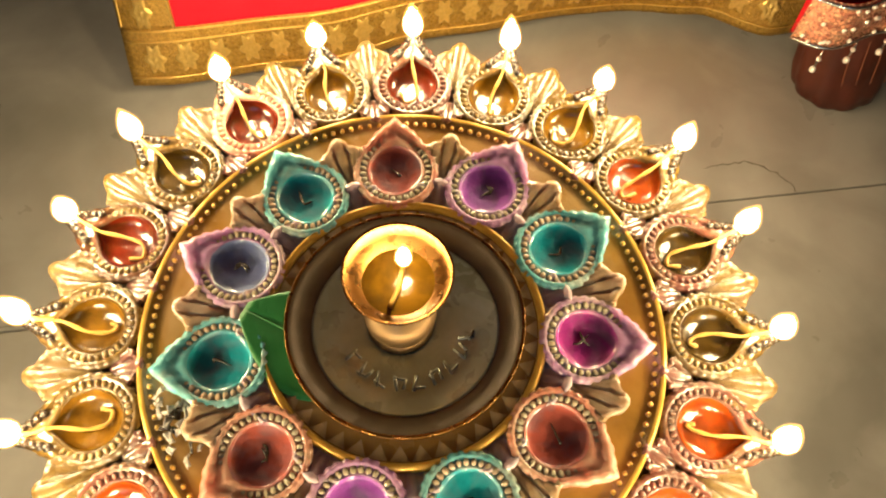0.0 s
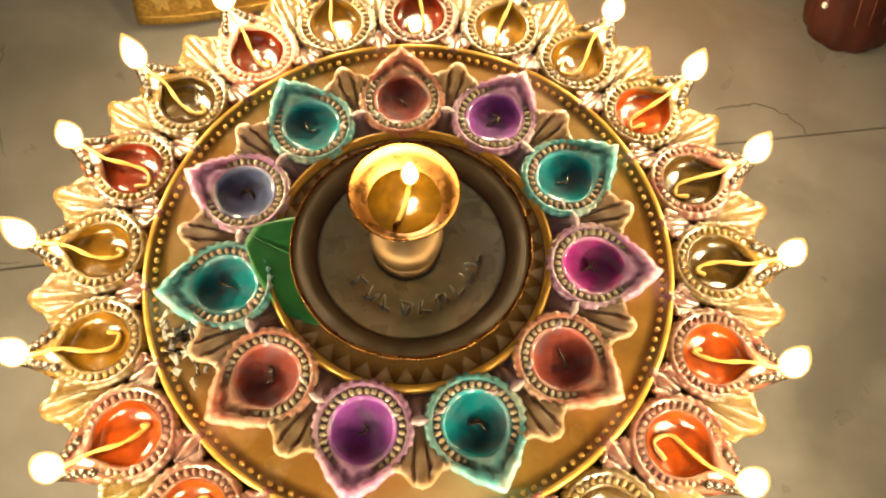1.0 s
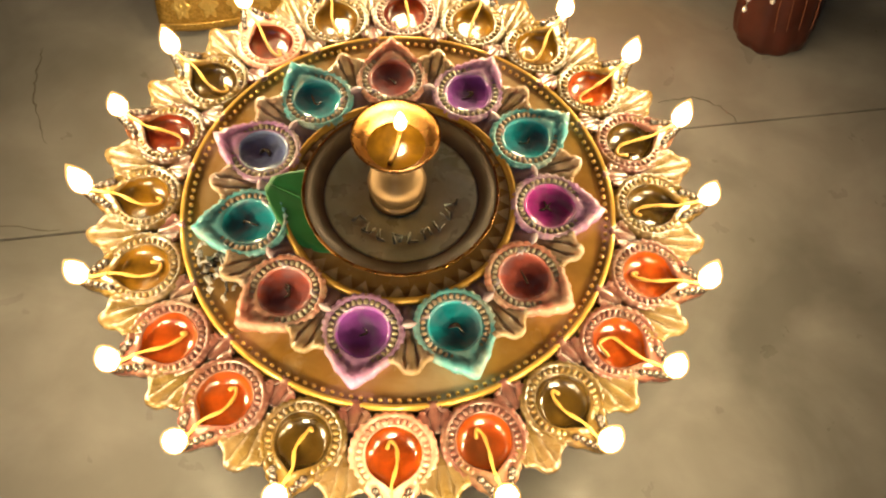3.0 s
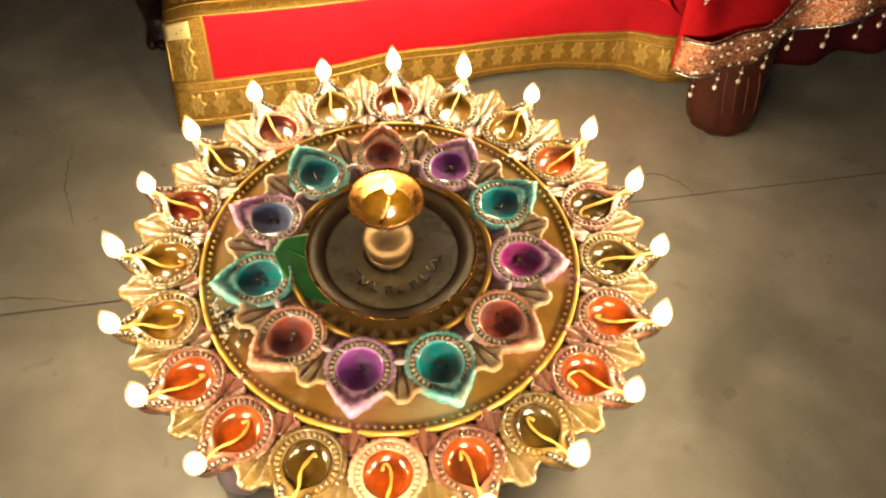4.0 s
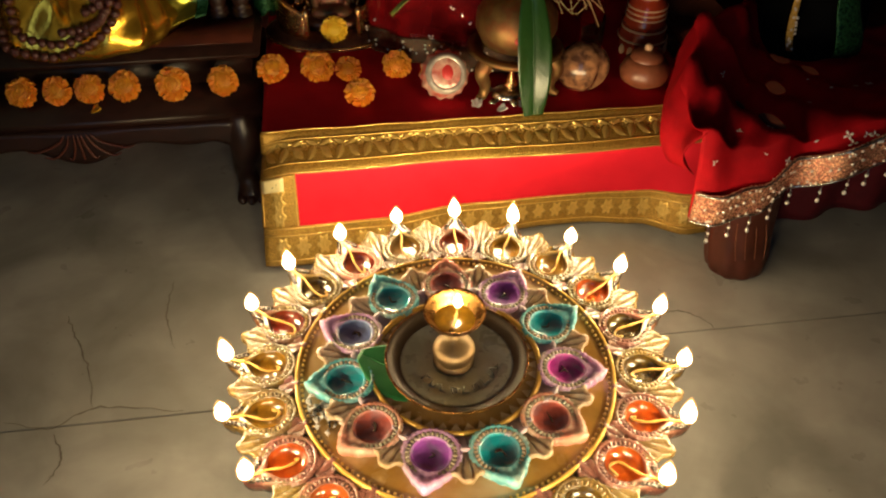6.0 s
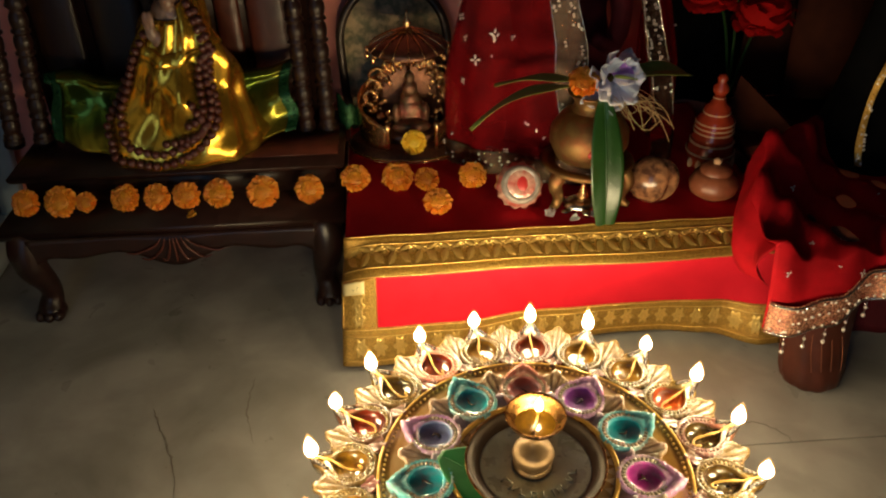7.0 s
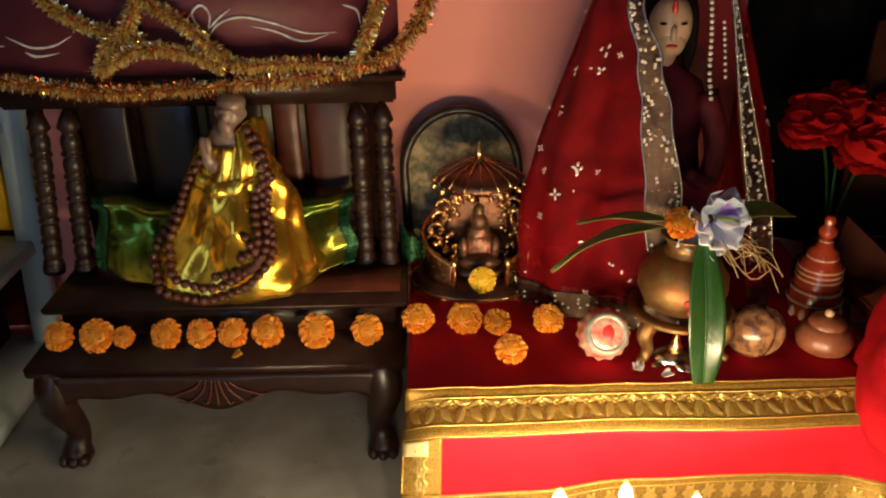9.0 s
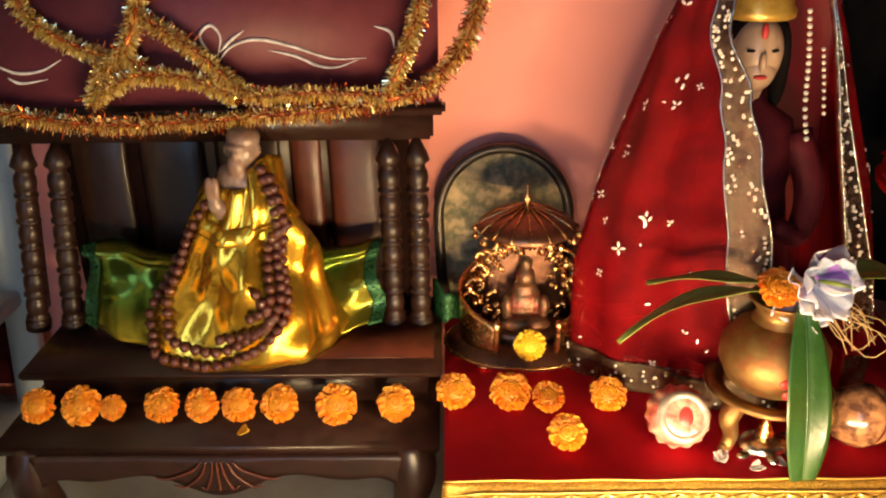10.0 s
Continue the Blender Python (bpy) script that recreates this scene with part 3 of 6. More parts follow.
def midrib(leaf, length, droop, mat):
    pts = []
    for k in range(13):
        t = k / 12
        a = droop * t
        pts.append((length * (math.sin(a) / a * t if a > 1e-3 else t), 0, -length * ((1 - math.cos(a)) / a * t if a > 1e-3 else 0) + 0.0003))
    return part("midrib", tube(pts, [0.0013 - 0.00008 * k for k in range(13)], 6), mat, leaf)


def ruffled_flake(g):
    """A small curled flake of ash."""
    l, w, c = g.uniform(0.004, 0.010), g.uniform(0.003, 0.006), g.uniform(-0.4, 0.4)
    return sheet(lambda s, t: (l * (t - 0.5), w * (s - 0.5) * (1 - 0.5 * t), c * l * (t - 0.5) ** 2 + 0.0008 * math.sin(s * 6 + t * 5)), 5, 5, thick=0.0006)


betel = part("betel_leaf", leaf_mesh(0.093, 0.080, 0.06, fold=0.03), "betel", None)
betel.matrix_world = pose(-0.015, -0.030, TRAY_Z + 0.0052, 0, -8.5, 156)
midrib(betel, 0.093, 0.06, "betel")
tagged(betel, "fresh green betel leaf tucked under the dish", "leaf")
M["ash"] = material("pale_ash", (0.42, 0.40, 0.37), 0.5, 0, (0.16, 0.13, 0.10), 160, 0.8, 0.6, 300, coat=0.3)
ash = thing("burnt_offerings", "crumbled grey ash flakes and burnt petals on the tray", "ash", Matrix.Translation((0, 0, TRAY_Z + 0.0046)), kind="stuff")
g = random.Random(17)
for k in range(70):
    a, r = radians(g.gauss(203, 5.5)), g.gauss(0.138, 0.009)
    r = min(0.154, max(0.116, r))
    part("flake", ruffled_flake(g), "ash" if g.random() < 0.72 else "char", ash).matrix_basis = pose(r * math.cos(a), r * math.sin(a), 0.0012 + 0.004 * g.random(), g.uniform(-40, 40), g.uniform(-40, 40), g.uniform(0, 360))

stand = thing("plate_stand", "small pale turned stand with three rounded feet under the plate", "stand", pose(-0.02, -0.02, 0, 0, 0, 223))
part("top", lathe([(0, 0.120), (0.13, 0.120), (0.133, 0.124), (0.130, 0.1355), (0, 0.1355)], 64), "pearl", stand)
for a in (0, 120, 240):
    part("leg", lathe([(0, 0), (0.020, 0.0), (0.026, 0.004), (0.027, 0.012), (0.020, 0.022), (0.012, 0.032), (0.014, 0.06), (0.017, 0.10), (0.014, 0.121), (0, 0.121)], 28,
                      m=pose(0.160 * math.cos(radians(a)), 0.160 * math.sin(radians(a)), 0) if a == 0 else pose(0.10 * math.cos(radians(a)), 0.10 * math.sin(radians(a)), 0)), "pearl", stand)

# ---- the altar chair ----
def at(u, v, z=0.0):
    return F @ Matrix.Translation((u, v, z))


def cabriole(mirror):
    """A bowed leg with a clawed foot."""
    s = -1 if mirror else 1
    bm = tube(smooth_path([(0, 0, 0.160), (-0.006 * s, -0.010, 0.130), (-0.004 * s, -0.012, 0.100), (0.004 * s, -0.002, 0.065), (0.004 * s, 0.004, 0.040), (0.0, -0.002, 0.020), (0, -0.008, 0.006)], 18),
              [0.026, 0.027, 0.027, 0.027, 0.026, 0.025, 0.023, 0.021, 0.019, 0.0175, 0.017, 0.0165, 0.017, 0.018, 0.020, 0.022, 0.023, 0.022], 16)
    for dx in (-0.014, 0, 0.014):
        bmesh.ops.create_uvsphere(bm, u_segments=12, v_segments=8, radius=1, matrix=Matrix.Translation((dx, -0.020 + 0.2 * abs(dx), 0.010)) @ Matrix.Diagonal((0.009, 0.016, 0.010, 1)))
    return bm


def apron(width, tall):
    """A scalloped rail with a deeper carved middle."""
    def f(s, t):
        x = s * 2 - 1
        low = 0.45 + 0.35 * bump_fn(x, 0.30) + 0.10 * math.cos(x * 9) + 0.35 * bump_fn(abs(x) - 1, 0.10)
        return (x * width / 2, 0, -t * tall * low)
    return sheet(f, 61, 6, thick=0.016)


def turned_column(h):
    prof = [(0, 0), (0.016, 0), (0.016, 0.012)]
    n = 6
    for i in range(n):
        z0 = 0.014 + (h - 0.05) * i / n
        dz = (h - 0.05) / n
        prof += [(0.0105, z0), (0.0145, z0 + dz * 0.07), (0.0145, z0 + dz * 0.14), (0.0110, z0 + dz * 0.22), (0.0128, z0 + dz * 0.36), (0.0138, z0 + dz * 0.60), (0.0128, z0 + dz * 0.82), (0.0105, z0 + dz * 0.93)]
    prof += [(0.010, h - 0.034), (0.016, h - 0.028), (0.012, h - 0.016), (0.004, h), (0, h)]
    return lathe(prof, 20)


M["header"] = material("header_paint", (0.125, 0.026, 0.038), 0.5, 0, (0.085, 0.016, 0.026), 30, 0.6, 0.1, 90, spec=0.3)
chair = thing("altar_chair", "dark polished wooden altar seat with turned columns and carved header board", "altar", F)
part("tread", box(0.524, 0.26, 0.018, (-0.475, 0.630, 0.166), 0.003), "wood", chair)
part("seat_box", box(0.480, 0.175, 0.046, (-0.468, 0.670, 0.198), 0.002), "wood", chair)
part("seat", box(0.516, 0.196, 0.011, (-0.468, 0.6610, 0.2265), 0.003), "wood", chair)
part("seat_panel", box(0.20, 0.10, 0.004, (-0.32, 0.640, 0.2342), 0.001), "wood_red", chair)
for u, v, mir in ((-0.702, 0.525, False), (-0.250, 0.525, True), (-0.702, 0.735, False), (-0.250, 0.735, True)):
    leg = part("leg", cabriole(mir), "wood", chair)
    leg.matrix_basis = Matrix.Translation((u, v, 0))
ap = part("apron", apron(0.44, 0.062), "wood", chair)
ap.matrix_basis = Matrix.Translation((-0.475, 0.512, 0.158))
for i, (dx, h, c) in enumerate([(-0.060, 0.030, -1), (-0.040, 0.044, -1), (-0.016, 0.048, -0.4), (0.0, 0.050, 0), (0.016, 0.048, 0.4), (0.040, 0.044, 1), (0.060, 0.030, 1)]):
    pts = smooth_path([(-0.475 + dx * 0.30, 0.494, 0.154), (-0.475 + dx * 0.5, 0.494, 0.154 - h * 0.45), (-0.475 + dx, 0.494, 0.154 - h * 0.85), (-0.475 + dx + 0.014 * c, 0.494, 0.154 - h * 0.78)], 12)
    part("carved_frond", tube(pts, [0.0009 + 0.0011 * math.sin(math.pi * k / 11) for k in range(12)], 6), "wood_red", chair)
for u, lean in ((-0.752, 7.5), (-0.704, 6.0), (-0.273, 0), (-0.238, 0)):
    c = part("column", turned_column(0.258), "wood", chair)
    c.matrix_basis = pose(u, 0.680, 0.231, 0, lean, 0)
part("back_panel", box(0.460, 0.016, 0.44, (-0.480, 0.752, 0.45), 0.002), "wood", chair)
for i, (u, w) in enumerate(((-0.655, 0.075), (-0.560, 0.085), (-0.460, 0.085), (-0.385, 0.040), (-0.320, 0.070))):
    def pf(s, t, u=u, w=w):
        x = s * 2 - 1
        top = 0.50 - 0.02 * x * x
        return (u + x * w / 2, 0.741 - 0.006 * (1 - x ** 4) * min(1, 6 * t, 6 * (1 - t)), 0.245 + (top - 0.245) * t)
    part("back_board", sheet(pf, 13, 14, thick=0.004), "wood_red" if i >= 3 else "wood", chair)
# Dark strip added for the shade between the left column and the rack post.
part("side_stile", box(0.020, 0.018, 0.34, (-0.760, 0.742, 0.395), 0.003, m=pose(0, 0, 0, 0, 6, 0)), "wood", chair)
part("top_rail", box(0.55, 0.020, 0.048, (-0.492, 0.683, 0.511), 0.004), "wood", chair)
part("header_board", box(0.575, 0.022, 0.20, (-0.497, 0.662, 0.632), 0.005), "header", chair, "dark maroon header board with pale carved scrolls")
part("header_rail", box(0.590, 0.030, 0.014, (-0.497, 0.660, 0.531), 0.004), "wood", chair)


def scroll(points, n=26, w=0.0016):
    return tube(smooth_path(points, n), [0.0004 + w * abs(math.sin(math.pi * (k / (n - 1)) ** 0.8)) for k in range(n)], 6)


M["chalk"] = material("pale_carving", (0.72, 0.69, 0.70), 0.5, 0, (0.35, 0.28, 0.29), 90, 0.7)
for pts in ([(-0.46, 0.6505, 0.585), (-0.44, 0.6505, 0.605), (-0.41, 0.6505, 0.612), (-0.37, 0.6505, 0.603), (-0.33, 0.6505, 0.590), (-0.29, 0.6505, 0.590)],
            [(-0.40, 0.6505, 0.600), (-0.37, 0.6505, 0.593), (-0.345, 0.6505, 0.582), (-0.325, 0.6505, 0.580), (-0.30, 0.6505, 0.588)],
            [(-0.46, 0.6505, 0.590), (-0.475, 0.6505, 0.615), (-0.462, 0.6505, 0.628), (-0.452, 0.6505, 0.615), (-0.458, 0.6505, 0.592)],
            [(-0.455, 0.6505, 0.598), (-0.440, 0.6505, 0.612), (-0.425, 0.6505, 0.622)],
            [(-0.28, 0.6505, 0.625), (-0.262, 0.6505, 0.618), (-0.258, 0.6505, 0.600)],
            [(-0.745, 0.6505, 0.615), (-0.755, 0.6505, 0.598), (-0.742, 0.6505, 0.582), (-0.725, 0.6505, 0.580)],
            [(-0.72, 0.6505, 0.592), (-0.69, 0.6505, 0.578), (-0.66, 0.6505, 0.580), (-0.635, 0.6505, 0.592)],
            [(-0.70, 0.6505, 0.572), (-0.685, 0.6505, 0.566), (-0.655, 0.6505, 0.570)]):
    part("carved_scroll", scroll(pts), "chalk", chair, "pale scratched scroll carving")


def tinsel(points, n, seed, length, width=0.0008):
    """Fine metallic blades standing out all round a cord."""
    r = random.Random(seed)
    path = smooth_path(points, 200)
    verts, faces = [], []
    for i in range(n):
        k = r.randrange(0, 198)
        p, d = path[k], (path[k + 1] - path[k]).normalized()
        side = d.orthogonal().normalized()
        side.rotate(Matrix.Rotation(r.uniform(0, 6.283), 3, d))
        out = (side + d * r.uniform(-0.5, 0.5) + Vector((0, 0, -0.25))).normalized()
        ln = length * r.uniform(0.5, 1.15)
        tw = out.cross(d).normalized().lerp(d, r.random()).normalized() * width
        q = p + out * ln + Vector((0, 0, -0.15 * ln))
        b = len(verts)
        verts += [p - tw * 0.6, p + tw * 0.6, q + tw, q - tw]
        faces.append((b, b + 1, b + 2, b + 3))
    return verts, faces


M["tinsel_gold"] = material("tinsel_gold", (0.90, 0.80, 0.40), 0.30, 0.55, (0.80, 0.58, 0.18), 300, 0.6)
M["tinsel_spark"] = material("tinsel_spark", (1.0, 0.90, 0.60), 0.18, 1, (1.0, 0.82, 0.40), 200, 0.5)
M["tinsel_red"] = material("tinsel_red", (0.40, 0.05, 0.015), 0.25, 0.7, (0.50, 0.13, 0.02), 200, 0.6)
STRANDS = [
    ([(-0.80, 0.640, 0.552), (-0.70, 0.634, 0.535), (-0.60, 0.632, 0.522), (-0.50, 0.632, 0.524), (-0.41, 0.632, 0.530), (-0.32, 0.632, 0.538), (-0.235, 0.634, 0.556), (-0.185, 0.64, 0.600), (-0.165, 0.645, 0.650), (-0.15, 0.65, 0.70)], 2600, 0.55),
    ([(-0.68, 0.645, 0.700), (-0.655, 0.640, 0.640), (-0.60, 0.636, 0.606), (-0.535, 0.634, 0.590)], 800, 0.1),
    ([(-0.60, 0.634, 0.545), (-0.585, 0.632, 0.580), (-0.555, 0.630, 0.605), (-0.535, 0.634, 0.650), (-0.525, 0.645, 0.70)], 900, 0.2),
    ([(-0.53, 0.636, 0.640), (-0.485, 0.632, 0.610), (-0.445, 0.630, 0.575), (-0.415, 0.630, 0.555), (-0.35, 0.630, 0.556), (-0.265, 0.632, 0.552)], 1300, 0.2),
    ([(-0.60, 0.630, 0.552), (-0.545, 0.628, 0.578), (-0.485, 0.627, 0.574), (-0.435, 0.629, 0.552)], 800, 0.15),
    ([(-0.265, 0.632, 0.556), (-0.245, 0.634, 0.600), (-0.232, 0.640, 0.640), (-0.215, 0.645, 0.70)], 600, 0.2),
]
garland = thing("tinsel_garland", "gold and orange tinsel garland looped over the header board", "garland", F)
for i, (pts, n, red) in enumerate(STRANDS):
    strand = part("strand", tube(smooth_path(pts, 60), 0.0032, 6), "tinsel_red", garland)
    for mat, cnt, ln, sd in (("tinsel_gold", int(n * 2.0 * (1 - red * 0.3)), 0.0115, i), ("tinsel_spark", int(n * 1.1), 0.0130, 20 + i), ("tinsel_red", int(n * 1.3 * red), 0.0165, 50 + i)):
        v, f = tinsel(pts, cnt, sd, ln)
        me = bpy.data.meshes.new("blades")
        me.from_pydata(v, [], f)
        me.materials.append(M[mat])
        b = shared("tinsel", me, strand)
        b["kind"] = "stuff"

# ---- the robed statue on the chair ----
ROBE = Vector((-0.462, 0.640, 0.2365))


def robe_radius(h):
    """Half width and half depth of the robe at a height over the seat."""
    k = [(0.0, 0.122, 0.080), (0.03, 0.118, 0.078), (0.08, 0.100, 0.066), (0.13, 0.080, 0.055), (0.17, 0.062, 0.046), (0.21, 0.045, 0.036), (0.245, 0.028, 0.026)]
    for (h0, a0, b0), (h1, a1, b1) in zip(k, k[1:]):
        if h <= h1:
            t = (h - h0) / (h1 - h0)
            return a0 + (a1 - a0) * t, b0 + (b1 - b0) * t
    return k[-1][1:]


def robe_point(a, h, lift=0.0):
    ra, rb = robe_radius(h)
    fold = 0.0085 * math.sin(a * 5 + h * 20) * (1 - h / 0.3) + 0.007 * math.sin(h * 48 + a * 3.2) * bump_fn(h - 0.11, 0.09) + 0.0025 * math.sin(a * 13 - h * 40) + 0.006 * bump_fn(h - 0.015, 0.02)
    lean = 0.10 * h
    return Vector((ROBE.x + (ra + fold + lift) * math.cos(a) + lean, ROBE.y + (rb + fold + lift) * math.sin(a), ROBE.z + h + 0.004 * math.sin(a * 5) * bump_fn(h, 0.03)))


def statue_mesh():
    bm = bmesh.new()
    c = ROBE + Vector((0.026, -0.012, 0))
    for p, s in (((0, 0, 0.256), (0.0175, 0.0185, 0.023)), ((0.001, 0.003, 0.268), (0.0195, 0.0200, 0.0155)), ((-0.005, -0.017, 0.255), (0.0035, 0.0055, 0.0055)), ((-0.004, -0.014, 0.262), (0.011, 0.006, 0.003)),
                 ((-0.006, -0.013, 0.240), (0.0105, 0.009, 0.016)), ((0.017, 0.0, 0.255), (0.004, 0.005, 0.008)), ((-0.018, 0.0, 0.255), (0.004, 0.005, 0.008)), ((-0.006, 0.002, 0.215), (0.030, 0.022, 0.030)),
                 ((-0.036, -0.026, 0.216), (0.0060, 0.0050, 0.016)), ((-0.029, -0.027, 0.218), (0.0045, 0.0045, 0.014)), ((-0.034, -0.022, 0.198), (0.0085, 0.0080, 0.012)), ((-0.026, -0.018, 0.186), (0.012, 0.010, 0.014)),
                 ((0, 0.01, 0.12), (0.05, 0.035, 0.11))):
        bmesh.ops.create_uvsphere(bm, u_segments=20, v_segments=14, radius=1, matrix=Matrix.Translation(c + Vector(p)) @ Matrix.Diagonal((*s, 1)))
    return bm


M["statue"] = material("painted_statue", (0.20, 0.105, 0.070), 0.3, 0, (0.18, 0.12, 0.09), 120, 0.6, 0.3, 200, third=(0.30, 0.29, 0.29), third_scale=45, third_amount=0.35)
st = part("statue", statue_mesh(), "statue")
st.matrix_world = F
fuse = st.modifiers.new("fuse", "REMESH")
fuse.mode, fuse.voxel_size, fuse.use_smooth_shade = "VOXEL", 0.0021, True
tagged(st, "small painted seated statue wrapped in a gold robe", "statue")
robe = thing("satin_robe", "shiny gold satin robe draped round the seated statue", "cloth", F)
part("drape", sheet(lambda s, t: robe_point(radians(100) + s * radians(340), 0.215 * t ** 0.9), 90, 30, thick=0.0015), "gold_satin", robe)
part("sash", sheet(lambda s, t: robe_point(radians(215) + s * radians(100), 0.172 - 0.022 * math.sin(s * 3.14) + t * 0.020, 0.002 + 0.003 * math.sin(t * 3.14)), 30, 8, thick=0.0015), "gold_satin", robe)
part("mantle", sheet(lambda s, t: robe_point(radians(285) + s * radians(110), 0.165 + 0.070 * t + 0.012 * math.sin(s * 3.1), 0.004 + 0.004 * math.sin(t * 3.1 + s * 5)), 26, 12, thick=0.0015), "gold_satin", robe)
part("collar", sheet(lambda s, t: Vector((ROBE.x + 0.030 + 0.022 * s, ROBE.y - 0.034 + 0.030 * s, ROBE.z + 0.196 + 0.045 * t * (0.4 + 0.6 * s))), 10, 8, thick=0.002), "gold_satin", robe)


def satin_fold(s, t):
    """t from the edge lying on the seat, swept forward in the middle, to the rolled upper edge."""
    x = 2 * s - 1
    low = 0.588 + 0.060 * abs(x) ** 1.6
    v = low + (0.692 - low) * t ** 0.8 - 0.014 * bump_fn(t - 0.90, 0.07)
    v += 0.007 * math.sin(s * 15 + t * 6) * t + 0.006 * math.sin(t * 9 - s * 13) + 0.0025 * math.sin(s * 41 + t * 4)
    return (-0.664 + 0.370 * s + 0.006 * math.sin(t * 7) * x, v, 0.2385 + 0.018 * abs(x) ** 3 * (1 - t) + (0.112 - 0.012 * math.sin(s * 3.14) + 0.004 * math.sin(s * 19)) * t)


green = thing("satin_cloth", "green and gold shot satin cloth bunched behind the statue", "cloth", F)
part("fabric", sheet(satin_fold, 110, 26, thick=0.0015), "green_satin", green)
part("left_trim", sheet(lambda s, t: Vector(satin_fold(s * 0.045, t)) + Vector((-0.006, -0.003, 0)), 12, 40, thick=0.002), "green_trim", green)
part("right_trim", sheet(lambda s, t: Vector(satin_fold(0.955 + s * 0.045, t)) + Vector((0.006, -0.003, 0)), 12, 40, thick=0.002), "green_trim", green)
part("loose_corner", sheet(lambda s, t: (-0.222 + 0.048 * s, 0.700 - 0.02 * math.sin(s * 4), 0.234 + 0.055 * t * (1 - 0.6 * s) + 0.004 * math.sin(s * 15)), 14, 12, thick=0.002), "green_trim", green)

M["bead"] = material("seed_bead", (0.050, 0.011, 0.008), 0.42, 0, (0.10, 0.020, 0.011), 260, 0.7, 0.9, 380, coat=0.25)
mala = thing("prayer_beads", "long strings of dark red seed beads hung round the statue", "beads", F)


def seed_bead():
    bm = bmesh.new()
    bmesh.ops.create_icosphere(bm, subdivisions=2, radius=0.0066)
    for v in bm.verts:
        v.co *= 1 + 0.09 * math.sin(v.co.x * 1900) * math.sin(v.co.y * 1900 + 1) * math.sin(v.co.z * 1700 + 2)
    return bm


def bead_string(spots, count):
    """Beads over the robe through (degrees, height) spots."""
    path = smooth_path([(a, h * 1000, 0) for a, h in spots], count * 4)
    last = None
    for p in path:
        q = robe_point(radians(p.x), p.y / 1000, 0.006)
        if last is None or (q - last).length > 0.0118:
            piece("bead", "seedbead", seed_bead, "bead", mala, Matrix.Translation(q))
            last = q


bead_string([(310, 0.235), (312, 0.19), (308, 0.14), (300, 0.09), (285, 0.05), (265, 0.028), (240, 0.035), (220, 0.08), (215, 0.14), (222, 0.20)], 60)
bead_string([(318, 0.225), (318, 0.175), (312, 0.12), (302, 0.072), (285, 0.032), (262, 0.012), (232, 0.02), (208, 0.07), (205, 0.13)], 60)
bead_string([(322, 0.17), (305, 0.155), (296, 0.12), (292, 0.085), (278, 0.065)], 40)
bead_string([(285, 0.10), (292, 0.065), (278, 0.045), (262, 0.04)], 30)


# ---- marigolds ----
def marigold(r, seed):
    """A round head of many ruffled petals, facing up."""
    g = random.Random(seed)
    bm = bmesh.new()
    bmesh.ops.create_uvsphere(bm, u_segments=14, v_segments=8, radius=1, matrix=Matrix.Translation((0, 0, 0.30 * r)) @ Matrix.Diagonal((0.72 * r, 0.72 * r, 0.42 * r, 1)))
    for ring, (rad, n, tilt, ln) in enumerate(((0.58, 20, 0, 0.46), (0.55, 20, 14, 0.46), (0.48, 18, 28, 0.42), (0.38, 16, 40, 0.38), (0.28, 13, 52, 0.34), (0.17, 10, 64, 0.30), (0.06, 6, 78, 0.28))):
        for i in range(n):
            a = 360 * (i + 0.5 * (ring % 2)) / n + g.uniform(-8, 8)
            m = pose(0, 0, 0.26 * r + 0.040 * r * ring, 0, 0, a) @ Matrix.Translation((rad * r, 0, 0)) @ pose(0, 0, 0, g.uniform(-14, 14), -tilt + g.uniform(-10, 10), 0)
            w, l = r * g.uniform(0.12, 0.18), r * ln * g.uniform(0.85, 1.12)
            rows = []
            for t in (0, 0.55, 1.0):
                ww = w * (0.45 + 0.75 * t) * (0.92 if t == 1 else 1)
                rows.append([bm.verts.new(m @ Vector((l * t + (-0.06 * r if abs(x) > 0.5 and t == 1 else 0), x * ww, 0.10 * r * (x * x - 0.5 * t) + g.uniform(-0.02, 0.02) * r))) for x in (-1, -0.33, 0.33, 1)])
            for p, q in zip(rows, rows[1:]):
                for k in range(3):
                    bm.faces.new((p[k], p[k + 1], q[k + 1], q[k]))
    return bm


flower_masters = []
for sd in (1, 2, 3):
    flower_masters.append(cached("marigold%d" % sd, lambda sd=sd: marigold(0.0215, sd)))
for me in flower_masters:
    me.materials.append(M["marigold"])


def put_flower(k, u, v, z, tilt, spin, scale, label, group="marigold heads"):
    ob = new("marigold", flower_masters[k % 3])
    ob.matrix_world = F @ pose(u, v, z, tilt, 0, 0) @ pose(0, 0, 0, 0, 0, spin) @ Matrix.Diagonal((scale, scale, scale, 1))
    return tagged(ob, label, "flower", group)


